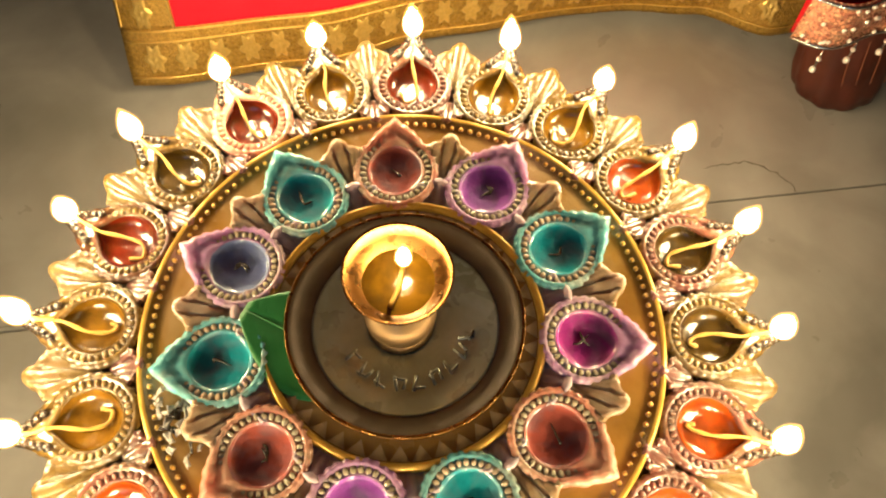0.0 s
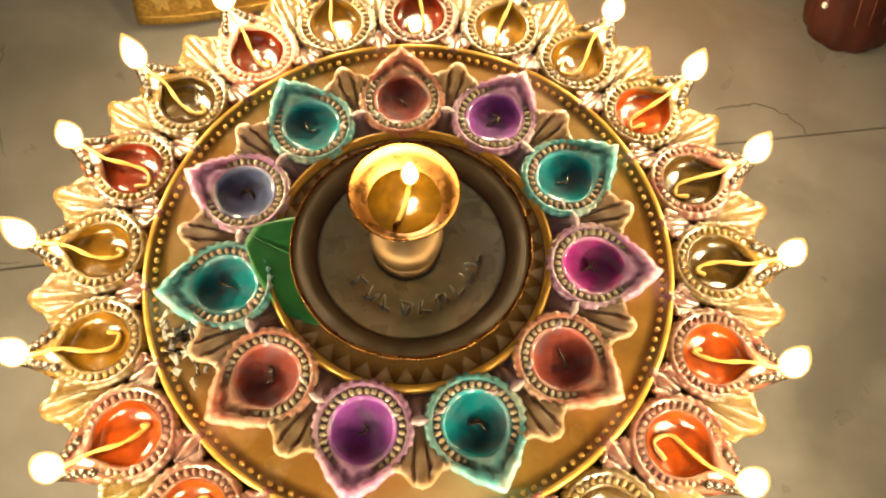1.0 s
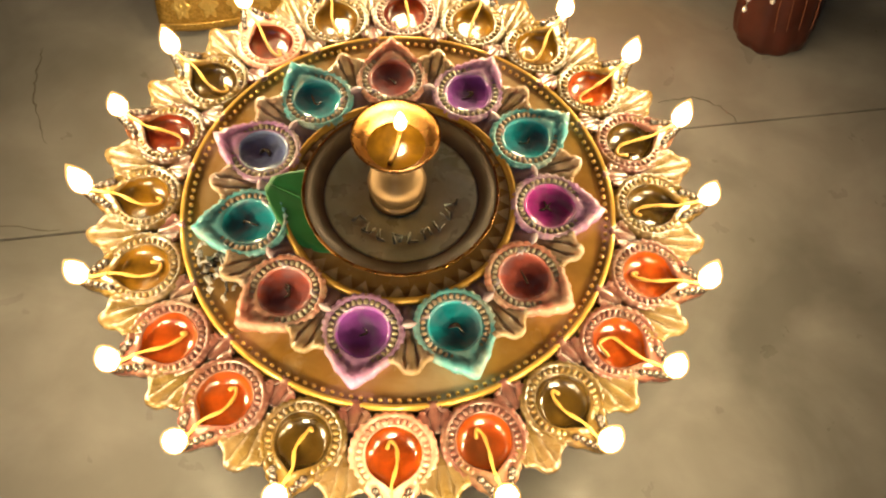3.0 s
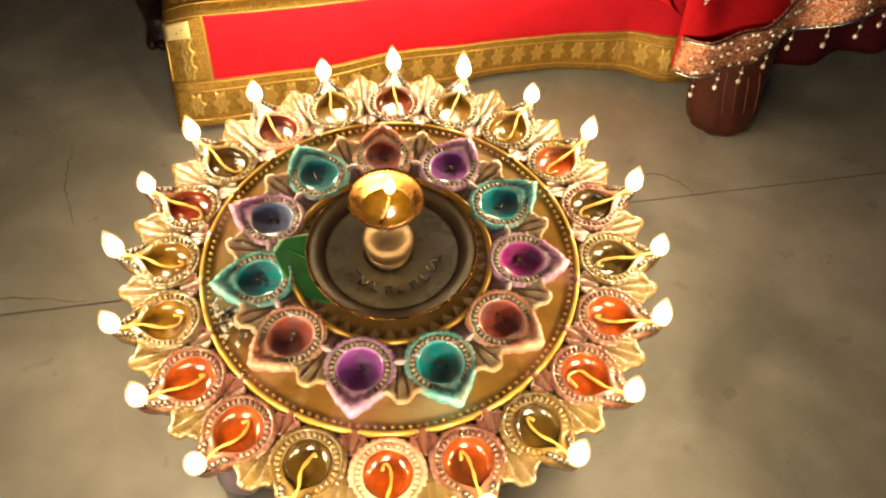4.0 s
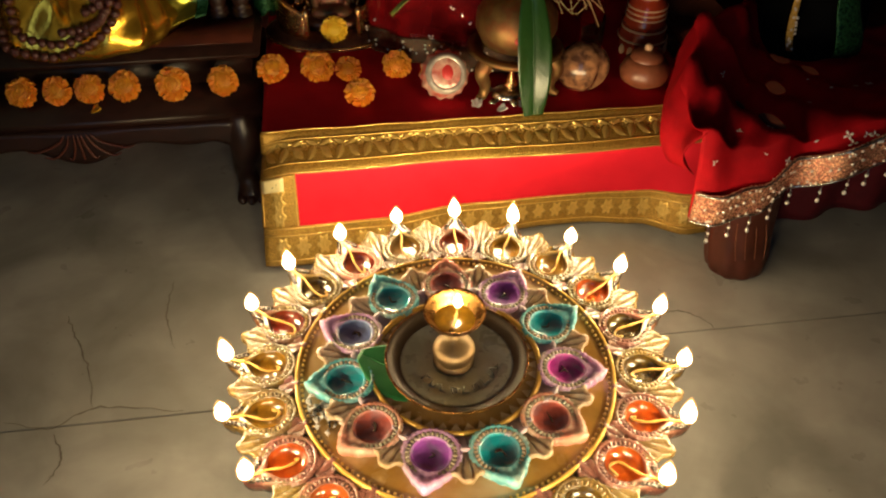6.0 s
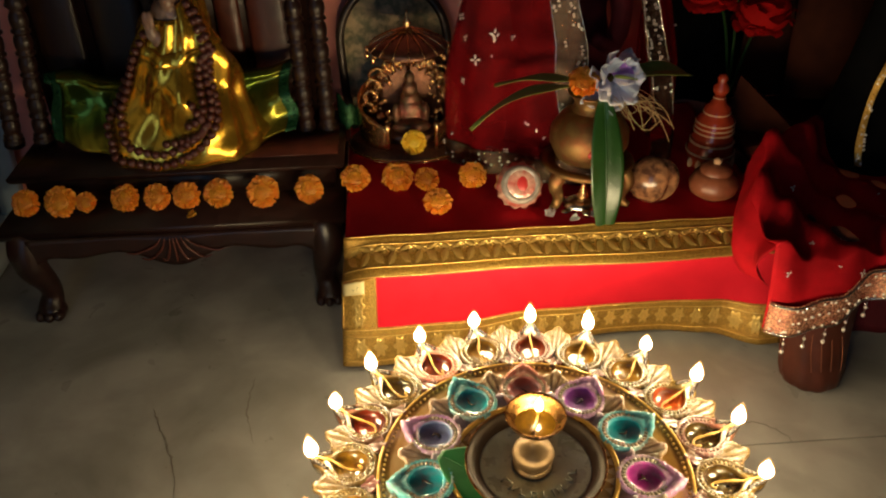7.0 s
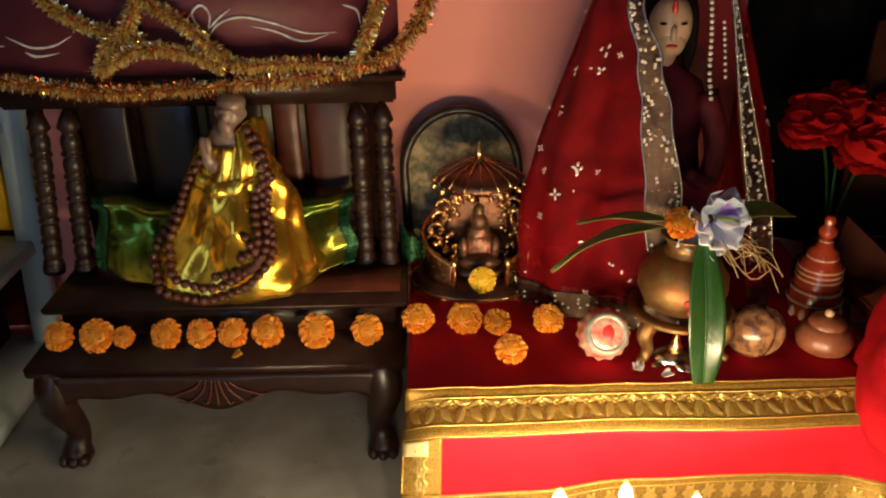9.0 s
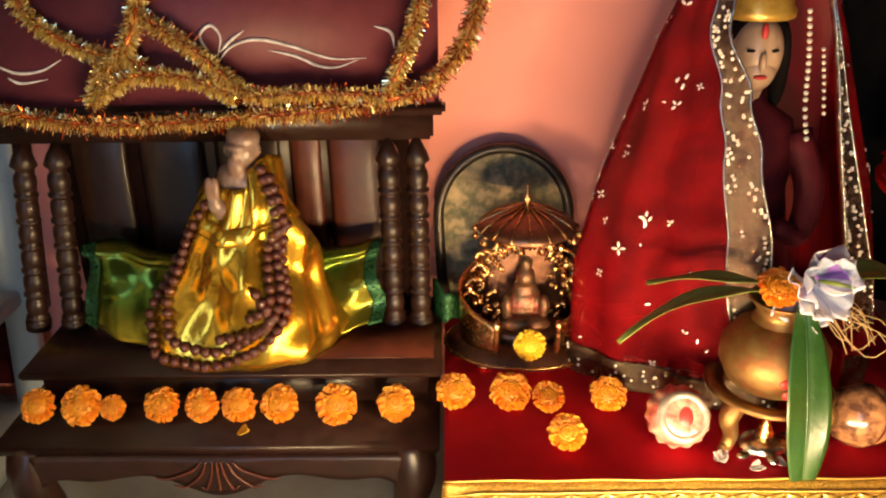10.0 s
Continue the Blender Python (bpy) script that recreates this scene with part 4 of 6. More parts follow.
for i, (u, sc) in enumerate(((-0.699, 0.98), (-0.646, 1.12), (-0.549, 1.0), (-0.500, 0.95), (-0.455, 0.98), (-0.406, 1.05), (-0.337, 1.15), (-0.266, 1.02))):
    put_flower(i, u, 0.551, 0.194, 55 + 5 * math.sin(i * 2.3), 40 * i, sc, "orange marigold head leaning on the dark wooden step")
half = put_flower(1, -0.609, 0.550, 0.192, 62, 20, 0.72, "small squashed yellow-orange marigold on the dark step")
for i, (u, v, sc) in enumerate(((-0.194, 0.564, 1.05), (-0.127, 0.562, 1.15), (-0.082, 0.550, 0.90), (-0.009, 0.556, 1.0), (-0.069, 0.480, 1.0))):
    put_flower(i + 1, u, v, 0.200, 40 + 8 * math.sin(i * 3), 55 * i, sc, "orange marigold head lying on the red cloth")

# ---- the low table and its cloth ----
def lerp_list(pts, x):
    if x <= pts[0][0]:
        return pts[0][1]
    for (x0, y0), (x1, y1) in zip(pts, pts[1:]):
        if x <= x1:
            t = (x - x0) / (x1 - x0)
            t = t * t * (3 - 2 * t)
            return y0 + (y1 - y0) * t
    return pts[-1][1]


TABLE_Z = 0.187
HEM = [(-0.225, 0.024), (-0.10, 0.020), (0.10, 0.022), (0.30, 0.020), (0.40, 0.024)]
HEM_V = [(-0.225, 0.326), (-0.05, 0.336), (0.10, 0.360), (0.24, 0.374), (0.33, 0.358), (0.40, 0.320)]


def cloth_point(u, t, lift=0.0):
    """t from 0 to 1 over the table's top, from 1 to 2 down its front."""
    if t <= 1:
        v = 0.815 - 0.405 * t
        return Vector((u, v, TABLE_Z + lift + 0.0008 * math.sin(u * 60 + v * 40)))
    k = t - 1
    hem = lerp_list(HEM, u)
    v = lerp_list([(0, 0.410), (0.12, 0.398), (0.33, 0.353), (1.0, lerp_list(HEM_V, u))], k)
    z = TABLE_Z - 0.003 - 0.022 * min(1, k / 0.33) ** 1.6 if k < 0.33 else TABLE_Z - 0.025 - (TABLE_Z - 0.025 - hem) * (k - 0.33) / 0.67
    if k < 0.08:
        z = TABLE_Z - (0.003 + 0.022 * (0.08 / 0.33) ** 1.6) * k / 0.08
    wave = 0.003 * math.sin(u * 19 + 0.6) * k * (1 - k) * 4 + 0.002 * math.sin(u * 47) * k * k
    curl = 0.010 * max(0, (-0.17 - u) / 0.045) ** 2 * math.sin(k * 3.0)
    side = max(0, (-0.160 - u) / 0.050) ** 2 * min(1, k / 0.15) * (1 - k)
    curl += 0.018 * side
    z -= 0.034 * side
    return Vector((u - 0.012 * k * max(0, (-0.10 - u) / 0.11), v + wave - lift * (0.4 + 0.6 * k) + curl, z + lift * (1 - 0.6 * k)))


table = thing("low_table", "low wooden table hidden under the red cloth", "table", F)
part("top", box(0.600, 0.400, 0.020, (0.105, 0.616, 0.1745), 0.004), "wood", table)
for u in (-0.165, 0.365):
    for v in (0.450, 0.780):
        part("leg", tube([(u, v, 0.0), (u, v, 0.05), (u, v, 0.166)], [0.016, 0.018, 0.022], 14), "wood", table)
cloth = thing("table_cloth", "bright red cloth with woven gold borders draped over the table", "cloth", F)
part("field", sheet(lambda s, t: cloth_point(-0.207 + 0.632 * s, 2 * t), 90, 90, thick=0.0012), "red_cloth", cloth)
part("upper_border", sheet(lambda s, t: cloth_point(-0.209 + 0.636 * s, 0.985 + 0.345 * t, 0.0016), 90, 16, thick=0.0012), "gold", cloth)
part("lower_border", sheet(lambda s, t: cloth_point(-0.209 + 0.636 * s, 1.70 + 0.302 * t, 0.0016), 90, 16, thick=0.0012), "gold", cloth)
part("side_border", sheet(lambda s, t: cloth_point(-0.210 + 0.048 * s, 1.331 + 0.368 * t, 0.0016), 16, 24, thick=0.0012), "gold", cloth)


def on_cloth(u, t, du, dt, lift=0.0046):
    return cloth_point(u + du, t + dt, lift)


def leaf_motif(u, t, size, turn, tscale):
    """A small raised woven leaf on the cloth."""
    def f(s, q):
        x = (q - 0.5) * size
        y = (s - 0.5) * size * 0.55 * math.sin(math.pi * min(0.98, q * 0.9 + 0.06))
        cu, cs = math.cos(turn), math.sin(turn)
        dx, dy = x * cu - y * cs, x * cs + y * cu
        return on_cloth(u, t, dx, dy * tscale, 0.0040 + 0.0014 * (1 - (2 * s - 1) ** 2))
    return f


i = 0
u = -0.195
while u < 0.395:
    for tt, sc in ((1.135, 12.0), (1.205, 12.0)):
        part("woven_leaf", sheet(leaf_motif(u, tt, 0.019, (0.7 if i % 2 else -0.7) + (0 if tt < 1.17 else 1.4), 5.0), 5, 8), "gold_motif", cloth)
    part("woven_flower", sheet(lambda s, q, u=u: on_cloth(u + 0.009, 1.17, 0.0062 * s * math.cos(q * 6.283) * (0.8 + 0.2 * math.cos(q * 31.4)), 0.032 * s * math.sin(q * 6.283) * (0.8 + 0.2 * math.cos(q * 31.4)), 0.0044 + 0.001 * math.cos(s * 6)), 4, 13), "gold_motif", cloth)
    u += 0.0185
    i += 1
for u, t0 in [(-0.187, 1.46), (-0.187, 1.54), (-0.187, 1.63)] + [(-0.185 + 0.026 * k, 1.85) for k in range(23)]:
    part("woven_flower", sheet(lambda s, q, u=u, t0=t0: on_cloth(u, t0, 0.010 * s * math.cos(q * 6.283) * (0.8 + 0.2 * math.cos(q * 6.283 * 6)), 0.085 * s * math.sin(q * 6.283) * (0.8 + 0.2 * math.cos(q * 6.283 * 6)), 0.0044 + 0.0010 * math.cos(s * 9)), 5, 25), "gold_motif", cloth)
for t0 in (0.992, 1.075, 1.255, 1.322):
    part("woven_stripe", tube([cloth_point(-0.207 + 0.632 * k / 60, t0, 0.0034) for k in range(61)], 0.0010, 5), "gold_motif", cloth)
for t0 in (1.715, 1.765, 1.955):
    part("woven_stripe", tube([cloth_point(-0.207 + 0.632 * k / 60, t0, 0.0034) for k in range(61)], 0.0010, 5), "gold_motif", cloth)
for du in (0.002, 0.046):
    part("woven_stripe", tube([cloth_point(-0.210 + du, 1.33 + 0.37 * k / 20, 0.0034) for k in range(21)], 0.0010, 5), "gold_motif", cloth)
M["paper"] = material("cream_paper", (0.72, 0.60, 0.30), 0.7, 0, (0.62, 0.50, 0.24), 40, 0.5)
M["ink"] = material("ink", (0.02, 0.02, 0.02), 0.6)
tag = part("price_tag", sheet(lambda s, t: cloth_point(-0.208 + 0.030 * s, 1.355 + 0.10 * t, 0.0064), 6, 6, thick=0.0006), "paper", cloth, "small cream paper tag with a pen mark")
for c, w in ((0.45, 0.5), (0.62, 0.35)):
    part("pen_bar", sheet(lambda s, t, c=c, w=w: cloth_point(-0.208 + 0.030 * (0.3 + w * s), 1.355 + 0.10 * (c + 0.07 * t), 0.0072), 5, 3), "ink", tag)

# ---- things on the low table ----
TOP = TABLE_Z + 0.0012


def blob(bm, p, s, seg=14, rot=None):
    bmesh.ops.create_uvsphere(bm, u_segments=seg, v_segments=max(6, seg * 2 // 3), radius=1, matrix=Matrix.Translation(p) @ (rot or Matrix()) @ Matrix.Diagonal((*s, 1)))
    return bm


# arched picture leaning on the wall
M["frame_dark"] = material("dark_frame", (0.030, 0.020, 0.016), 0.35, 0.3, (0.06, 0.04, 0.03), 80, 0.6, 0.2, 150)
M["picture"] = material("old_picture", (0.50, 0.36, 0.21), 0.9, 0, (0.16, 0.15, 0.09), 75, 0.9, 0.4, 140, third=(0.07, 0.10, 0.07), third_scale=22, third_amount=0.75, spec=0.03)
arch = thing("arched_picture", "old arched picture in a dark frame leaning on the wall", "picture", at(-0.122, 0.775, TOP) @ pose(0, 0, 0, -9, 0, 0))


def arch_outline(w, h, n=36):
    pts = [(-w * 0.82, 0.0), (-w * 0.96, h * 0.25)]
    for i in range(n + 1):
        a = math.pi - math.pi * i / n
        pts.append((w * math.cos(a), h - w * 1.05 + w * 1.05 * math.sin(a)))
    return pts + [(w * 0.96, h * 0.25), (w * 0.82, 0.0)]


def arch_plate(w, h, y0, y1):
    bm = bmesh.new()
    pts = arch_outline(w, h)
    a = [bm.verts.new((x, y0, z)) for x, z in pts]
    b = [bm.verts.new((x, y1, z)) for x, z in pts]
    bm.faces.new(a)
    bm.faces.new(b[::-1])
    for i in range(len(pts)):
        j = (i + 1) % len(pts)
        bm.faces.new((a[i], b[i], b[j], a[j]))
    bmesh.ops.split_edges(bm, edges=bm.edges[:])
    return bm


part("backing", arch_plate(0.094, 0.250, 0.004, 0.010), "frame_dark", arch)
part("painted_face", arch_plate(0.086, 0.242, -0.001, 0.0035), "picture", arch, "faded green and ochre picture surface")
part("frame", tube([(x, 0, z) for x, z in arch_outline(0.092, 0.248)], 0.0078, 10), "frame_dark", arch)

# small gilt throne with a parasol
M["gilt"] = material("gilt_metal", (0.80, 0.46, 0.20), 0.22, 1, (0.55, 0.30, 0.12), 140, 0.6, 0.5, 260, rough_var=0.08)
M["gilt_dark"] = material("tarnished_gilt", (0.26, 0.12, 0.075), 0.32, 0.9, (0.16, 0.08, 0.06), 120, 0.6, 0.5, 240)
throne = thing("gilt_throne", "small gilt throne with a parasol and scrolled sides", "shrine", at(-0.100, 0.690, TOP))


def oval(profile, sx, sy, segs=56):
    return lathe(profile, segs, m=Matrix.Diagonal((sx, sy, 1, 1)))


part("base", oval([(0, 0.006), (0.102, 0.006), (0.106, 0.010), (0.104, 0.015), (0.094, 0.019), (0.090, 0.024), (0, 0.024)], 1.0, 0.72), "gilt_dark", throne)
for a in (200, 235, 305, 340, 60, 120):
    part("foot", blob(bmesh.new(), (0.094 * math.cos(radians(a)), 0.066 * math.sin(radians(a)), 0.005), (0.012, 0.009, 0.0055)), "gilt", throne)
part("base_moulding", tube([(0.106 * math.cos(2 * math.pi * k / 64), 0.076 * math.sin(2 * math.pi * k / 64), 0.012) for k in range(65)], 0.0028, 8), "gilt", throne)
for side in (-1, 1):
    part("side_wall", sheet(lambda s, t, side=side: (side * 0.084 * math.cos(radians(-62 + 120 * s)), 0.060 * math.sin(radians(-62 + 120 * s)), 0.023 + (0.040 + 0.055 * s) * t), 26, 8, thick=0.004), "gilt", throne)
    for k, (x, y) in enumerate(((0.040, -0.053), (0.074, -0.026))):
        part("post", lathe([(0, 0.023), (0.0055, 0.023), (0.0045, 0.030), (0.0055, 0.034), (0.0042, 0.055), (0.0060, 0.062), (0.004, 0.068), (0, 0.071)], 14, m=Matrix.Translation((side * x, y, 0))), "gilt", throne)
    for k in range(5):
        z0 = 0.070 + 0.020 * k
        pts = []
        for j in range(16):
            a = j / 15 * 4.6
            r = 0.017 * (1 - j / 19)
            pts.append((side * (0.068 - 0.006 * k + r * math.cos(a) * 0.9), 0.004 - 0.006 * k % 3 * 0.004, z0 + r * math.sin(a)))
        part("scroll", tube(pts, [0.0030 - 0.0001 * j for j in range(16)], 8), "gilt", throne)
part("back", sheet(lambda s, t: ((s - 0.5) * 0.115 * (1 - 0.35 * t * t), 0.040 - 0.006 * math.sin(s * 3.14), 0.023 + 0.125 * t), 14, 14, thick=0.004), "gilt_dark", throne)
for k in range(25):
    a = math.pi * k / 24
    part("gilt_boss", blob(bmesh.new(), (0.056 * math.cos(a), 0.020 + 0.006 * math.sin(k * 1.7), 0.085 + 0.070 * math.sin(a)), (0.0065, 0.005, 0.0065 + 0.002 * (k % 2)), 10), "gilt", throne)
for k in range(14):
    part("gilt_leaf", blob(bmesh.new(), (-0.040 + 0.0062 * k, 0.014 - 0.004 * math.sin(k * 2.1), 0.128 + 0.022 * math.sin(math.pi * k / 13) + 0.004 * (k % 2)), (0.0035, 0.004, 0.013), 8, pose(0, 0, 0, 0, -45 + 7 * k, 0)), "gilt", throne)
g = random.Random(31)
for k in range(70):
    side = -1 if k % 2 else 1
    x, z = g.uniform(0.034, 0.076), g.uniform(0.050, 0.150)
    x *= 1 - 0.5 * max(0, z - 0.09) / 0.06 * 0.5
    part("filigree", blob(bmesh.new(), (side * x, -0.006 - 0.018 * g.random(), z), (g.uniform(0.002, 0.0045), 0.0028, g.uniform(0.002, 0.0055)), 8, pose(0, 0, 0, 0, g.uniform(-60, 60), 0)), "gilt", throne)
part("seat", oval([(0, 0.024), (0.060, 0.024), (0.062, 0.034), (0.055, 0.040), (0, 0.041)], 1.0, 0.62), "gilt_dark", throne)
parasol = part("parasol", lathe([(0.062, 0.176), (0.064, 0.180), (0.056, 0.187), (0.040, 0.195), (0.018, 0.202), (0.006, 0.206), (0.0, 0.2065)], 40), "gilt_dark", throne, "dull pink ribbed metal parasol")
for k in range(16):
    a = 2 * math.pi * k / 16
    part("rib", tube([(0.064 * math.cos(a), 0.064 * math.sin(a), 0.179), (0.055 * math.cos(a), 0.055 * math.sin(a), 0.188), (0.036 * math.cos(a), 0.036 * math.sin(a), 0.197), (0.008 * math.cos(a), 0.008 * math.sin(a), 0.207)], 0.0016, 6), "gilt", parasol)
    part("drop", blob(bmesh.new(), (0.067 * math.cos(a + 0.2), 0.067 * math.sin(a + 0.2), 0.172), (0.0042, 0.0042, 0.0055), 8), "gilt", parasol)
part("finial", lathe([(0, 0.204), (0.006, 0.206), (0.003, 0.211), (0.0065, 0.217), (0.003, 0.223), (0.0018, 0.234), (0, 0.236)], 16), "gilt", throne)
part("parasol_pole", tube([(0, 0.030, 0.05), (0, 0.028, 0.16), (0, 0.0, 0.203)], 0.0028, 8), "gilt", throne)
fig = bmesh.new()
for p, s in (((0, 0, 0.070), (0.026, 0.018, 0.030)), ((0, -0.004, 0.112), (0.013, 0.012, 0.015)), ((0, 0, 0.090), (0.018, 0.013, 0.020)), ((0, -0.002, 0.130), (0.009, 0.009, 0.012)), ((-0.024, -0.012, 0.072), (0.008, 0.009, 0.018)), ((0.024, -0.012, 0.072), (0.008, 0.009, 0.018)), ((0, -0.020, 0.052), (0.034, 0.014, 0.012))):
    blob(fig, p, s)
M["figurine"] = material("figurine", (0.16, 0.085, 0.045), 0.28, 0.6, (0.22, 0.04, 0.03), 90, 0.8, 0.7, 220, third=(0.05, 0.07, 0.03), third_scale=70, third_amount=0.8)
f1 = part("figurine", fig, "figurine")
f1.matrix_world = at(-0.100, 0.684, TOP - 0.0005)
fuse = f1.modifiers.new("fuse", "REMESH")
fuse.mode, fuse.voxel_size, fuse.use_smooth_shade = "VOXEL", 0.0020, True
tagged(f1, "small painted metal figurine seated on the gilt throne", "figurine")
yf = put_flower(0, -0.098, 0.628, TOP + 0.040, 66, 30, 0.92, "bright yellow marigold head propped on the gilt throne")
yf.data = flower_masters[0].copy()
yf.data.materials.clear()
yf.data.materials.append(M["marigold_yellow"])

# ---- the veiled statue ----
SC = Vector((0.150, 0.665, TOP))
M["skin"] = material("painted_face", (0.46, 0.30, 0.20), 0.35, 0, (0.38, 0.23, 0.15), 60, 0.4, 0.05, 100, coat=0.3)
M["hair"] = material("black_hair", (0.008, 0.006, 0.006), 0.95, spec=0.03)
M["lips"] = material("red_paint", (0.45, 0.03, 0.03), 0.35)


def goddess():
    """The veiled statue in one mesh: a dressed body, a plain face and hair."""
    bm = bmesh.new()

    def slot(k, before):
        bm.faces.ensure_lookup_table()
        for f in bm.faces[before:]:
            f.material_index = k

    lathe([(0, 0.0), (0.095, 0.0), (0.092, 0.06), (0.072, 0.16), (0.058, 0.24), (0.062, 0.29), (0.054, 0.325), (0.022, 0.345), (0.016, 0.360), (0, 0.362)], 32, bm, Matrix.Diagonal((1, 0.72, 1, 1)))
    for sx in (-1, 1):
        tube(smooth_path([(sx * 0.056, -0.01, 0.31), (sx * 0.076, -0.03, 0.25), (sx * 0.062, -0.055, 0.20), (sx * 0.030, -0.068, 0.215)], 12), [0.020, 0.019, 0.018, 0.018, 0.017, 0.016, 0.016, 0.015, 0.014, 0.013, 0.012, 0.010], 10, bm)
    n = len(bm.faces)
    blob(bm, (0, -0.004, 0.402), (0.030, 0.031, 0.042), 28)
    blob(bm, (0, -0.014, 0.383), (0.022, 0.022, 0.024), 20)
    blob(bm, (0, -0.036, 0.396), (0.0042, 0.007, 0.011), 12)
    tube([(0, 0, 0.34), (0, -0.002, 0.385)], [0.015, 0.014], 14, bm)
    slot(1, n)
    n = len(bm.faces)
    blob(bm, (0, 0.010, 0.415), (0.037, 0.032, 0.040), 24)
    for sx in (-1, 1):
        blob(bm, (sx * 0.031, 0.004, 0.385), (0.010, 0.020, 0.050), 14)
        blob(bm, (sx * 0.012, -0.0312, 0.4075), (0.0060, 0.0026, 0.0021), 12)
    slot(2, n)
    n = len(bm.faces)
    blob(bm, (0, -0.0350, 0.379), (0.0080, 0.0030, 0.0030), 10)
    blob(bm, (0, -0.0295, 0.427), (0.0040, 0.0040, 0.0100), 10)
    slot(3, n)
    return bm


god = part("statue", goddess(), "maroon")
for m in ("skin", "hair", "lips"):
    god.data.materials.append(M[m])
god.matrix_world = F @ Matrix.Translation(SC) @ pose(0, 0, 0, 0, 0, -4)
tagged(god, "dark dressed statue with a plain pale face under a veil", "statue")
crown = part("crown", lathe([(0.036, 0.0), (0.040, 0.002), (0.041, 0.010), (0.037, 0.016), (0.037, 0.020), (0.032, 0.028), (0.020, 0.038), (0.008, 0.046), (0, 0.048)], 28, m=Matrix.Diagonal((1, 0.92, 1, 1))), "gold_paint")
crown.matrix_world = F @ Matrix.Translation(SC + Vector((0.0, 0.004, 0.438)))
tagged(crown, "yellow and gold crown on the veiled statue", "crown")
M["pearl_bead"] = material("pearl_bead", (0.70, 0.66, 0.58), 0.18, 0.1, (0.6, 0.55, 0.48), 60, 0.4, coat=0.5)
pearls = thing("pearl_strings", "strings of white pearl beads beside the statue's face", "beads", F)
for path, r, step in ((smooth_path([SC + Vector(p) for p in ((0.040, -0.036, 0.450), (0.044, -0.044, 0.400), (0.046, -0.050, 0.350), (0.050, -0.058, 0.315))], 40), 0.0030, 0.0074),
                      (smooth_path([SC + Vector(p) for p in ((0.060, -0.040, 0.41), (0.064, -0.046, 0.375), (0.068, -0.052, 0.335))], 50), 0.0024, 0.0068),
                      (smooth_path([SC + Vector(p) for p in ((-0.046, -0.034, 0.430), (-0.048, -0.040, 0.395), (-0.040, -0.046, 0.352), (-0.02, -0.052, 0.330))], 40), 0.0024, 0.0066)):
    last = None
    for q in path:
        if last is None or (q - last).length > step:
            piece("pearl", "pearl%.4f" % r, lambda r=r: blob(bmesh.new(), (0, 0, 0), (r, r, r), 10), "pearl_bead", pearls, Matrix.Translation(q))
            last = q

# veil: angle a from the right front opening over the back to the left front opening
VEIL = [(0.0, 0.184, 0.105), (0.06, 0.186, 0.112), (0.15, 0.182, 0.104), (0.25, 0.158, 0.090), (0.34, 0.128, 0.076), (0.42, 0.102, 0.066), (0.47, 0.082, 0.058), (0.52, 0.050, 0.044), (0.56, 0.020, 0.022)]


def veil_radius(h):
    for (h0, a0, b0), (h1, a1, b1) in zip(VEIL, VEIL[1:]):
        if h <= h1:
            t = (h - h0) / (h1 - h0)
            return a0 + (a1 - a0) * t, b0 + (b1 - b0) * t
    return VEIL[-1][1:]


def veil_point(s, t, lift=0.0):
    """s from the left front edge round the back to the right front edge, t from hem to crown."""
    h = 0.006 + 0.550 * t
    ra, rb = veil_radius(h)
    left_gap = lerp_list([(0.0, -16), (0.36, -6), (0.55, 1), (0.66, 9), (0.80, 28), (1.0, 40)], t)
    right_gap = lerp_list([(0.0, 50), (0.5, 40), (0.80, 40), (1.0, 40)], t)
    a = radians(270 - left_gap - s * (360 - left_gap - right_gap))
    fold = (0.0050 * math.sin(s * 74 + 3 * t) + 0.0060 * math.sin(s * 29 + 4 * t)) * (1 - 0.55 * t)
    left = max(0, 1 - s * 3.2)
    x = (ra + fold + lift) * math.cos(a) - 0.012 * left * (1 - t) ** 1.5
    if x < 0:
        x *= 1 + 0.04 * math.sin(min(1, t * 1.1) * math.pi) * min(1, s * 4)
    if x > 0:
        x *= 0.97
    y = (rb + fold + lift) * math.sin(a) - 0.030 * (1 - t) ** 3 * (left + max(0, s * 3.2 - 2.2))
    return Vector((SC.x - 0.002 + x, SC.y + 0.004 + y, TOP + h - 0.005 * (1 - t)))


veil = thing("red_veil", "sheer red veil with silver borders and sequin flowers over the statue", "veil", F)
M["sheer_red"] = material("sheer_red", (0.30, 0.004, 0.008), 0.75, 0, (0.10, 0.0015, 0.004), 22, 0.7, 0.3, 500, spec=0.10, alpha=0.40)
part("fabric", sheet(lambda s, t: veil_point(s, t), 130, 46, thick=0.0007), "sheer_red", veil)
M["lace"] = material("silver_lace", (0.24, 0.175, 0.12), 0.24, 0.9, (0.11, 0.03, 0.025), 170, 0.9, 0.9, 420, rough_var=0.12, alpha=0.62)
part("left_border", sheet(lambda s, t: veil_point(0.000 + s * 0.048, 0.20 + 0.75 * t, 0.0035), 14, 70, thick=0.0012), "lace", veil, "silver sequinned border strip")
part("right_border", sheet(lambda s, t: veil_point(1 - s * 0.050, 0.14 + 0.81 * t, 0.0035), 14, 70, thick=0.0012), "lace", veil, "silver sequinned border strip")
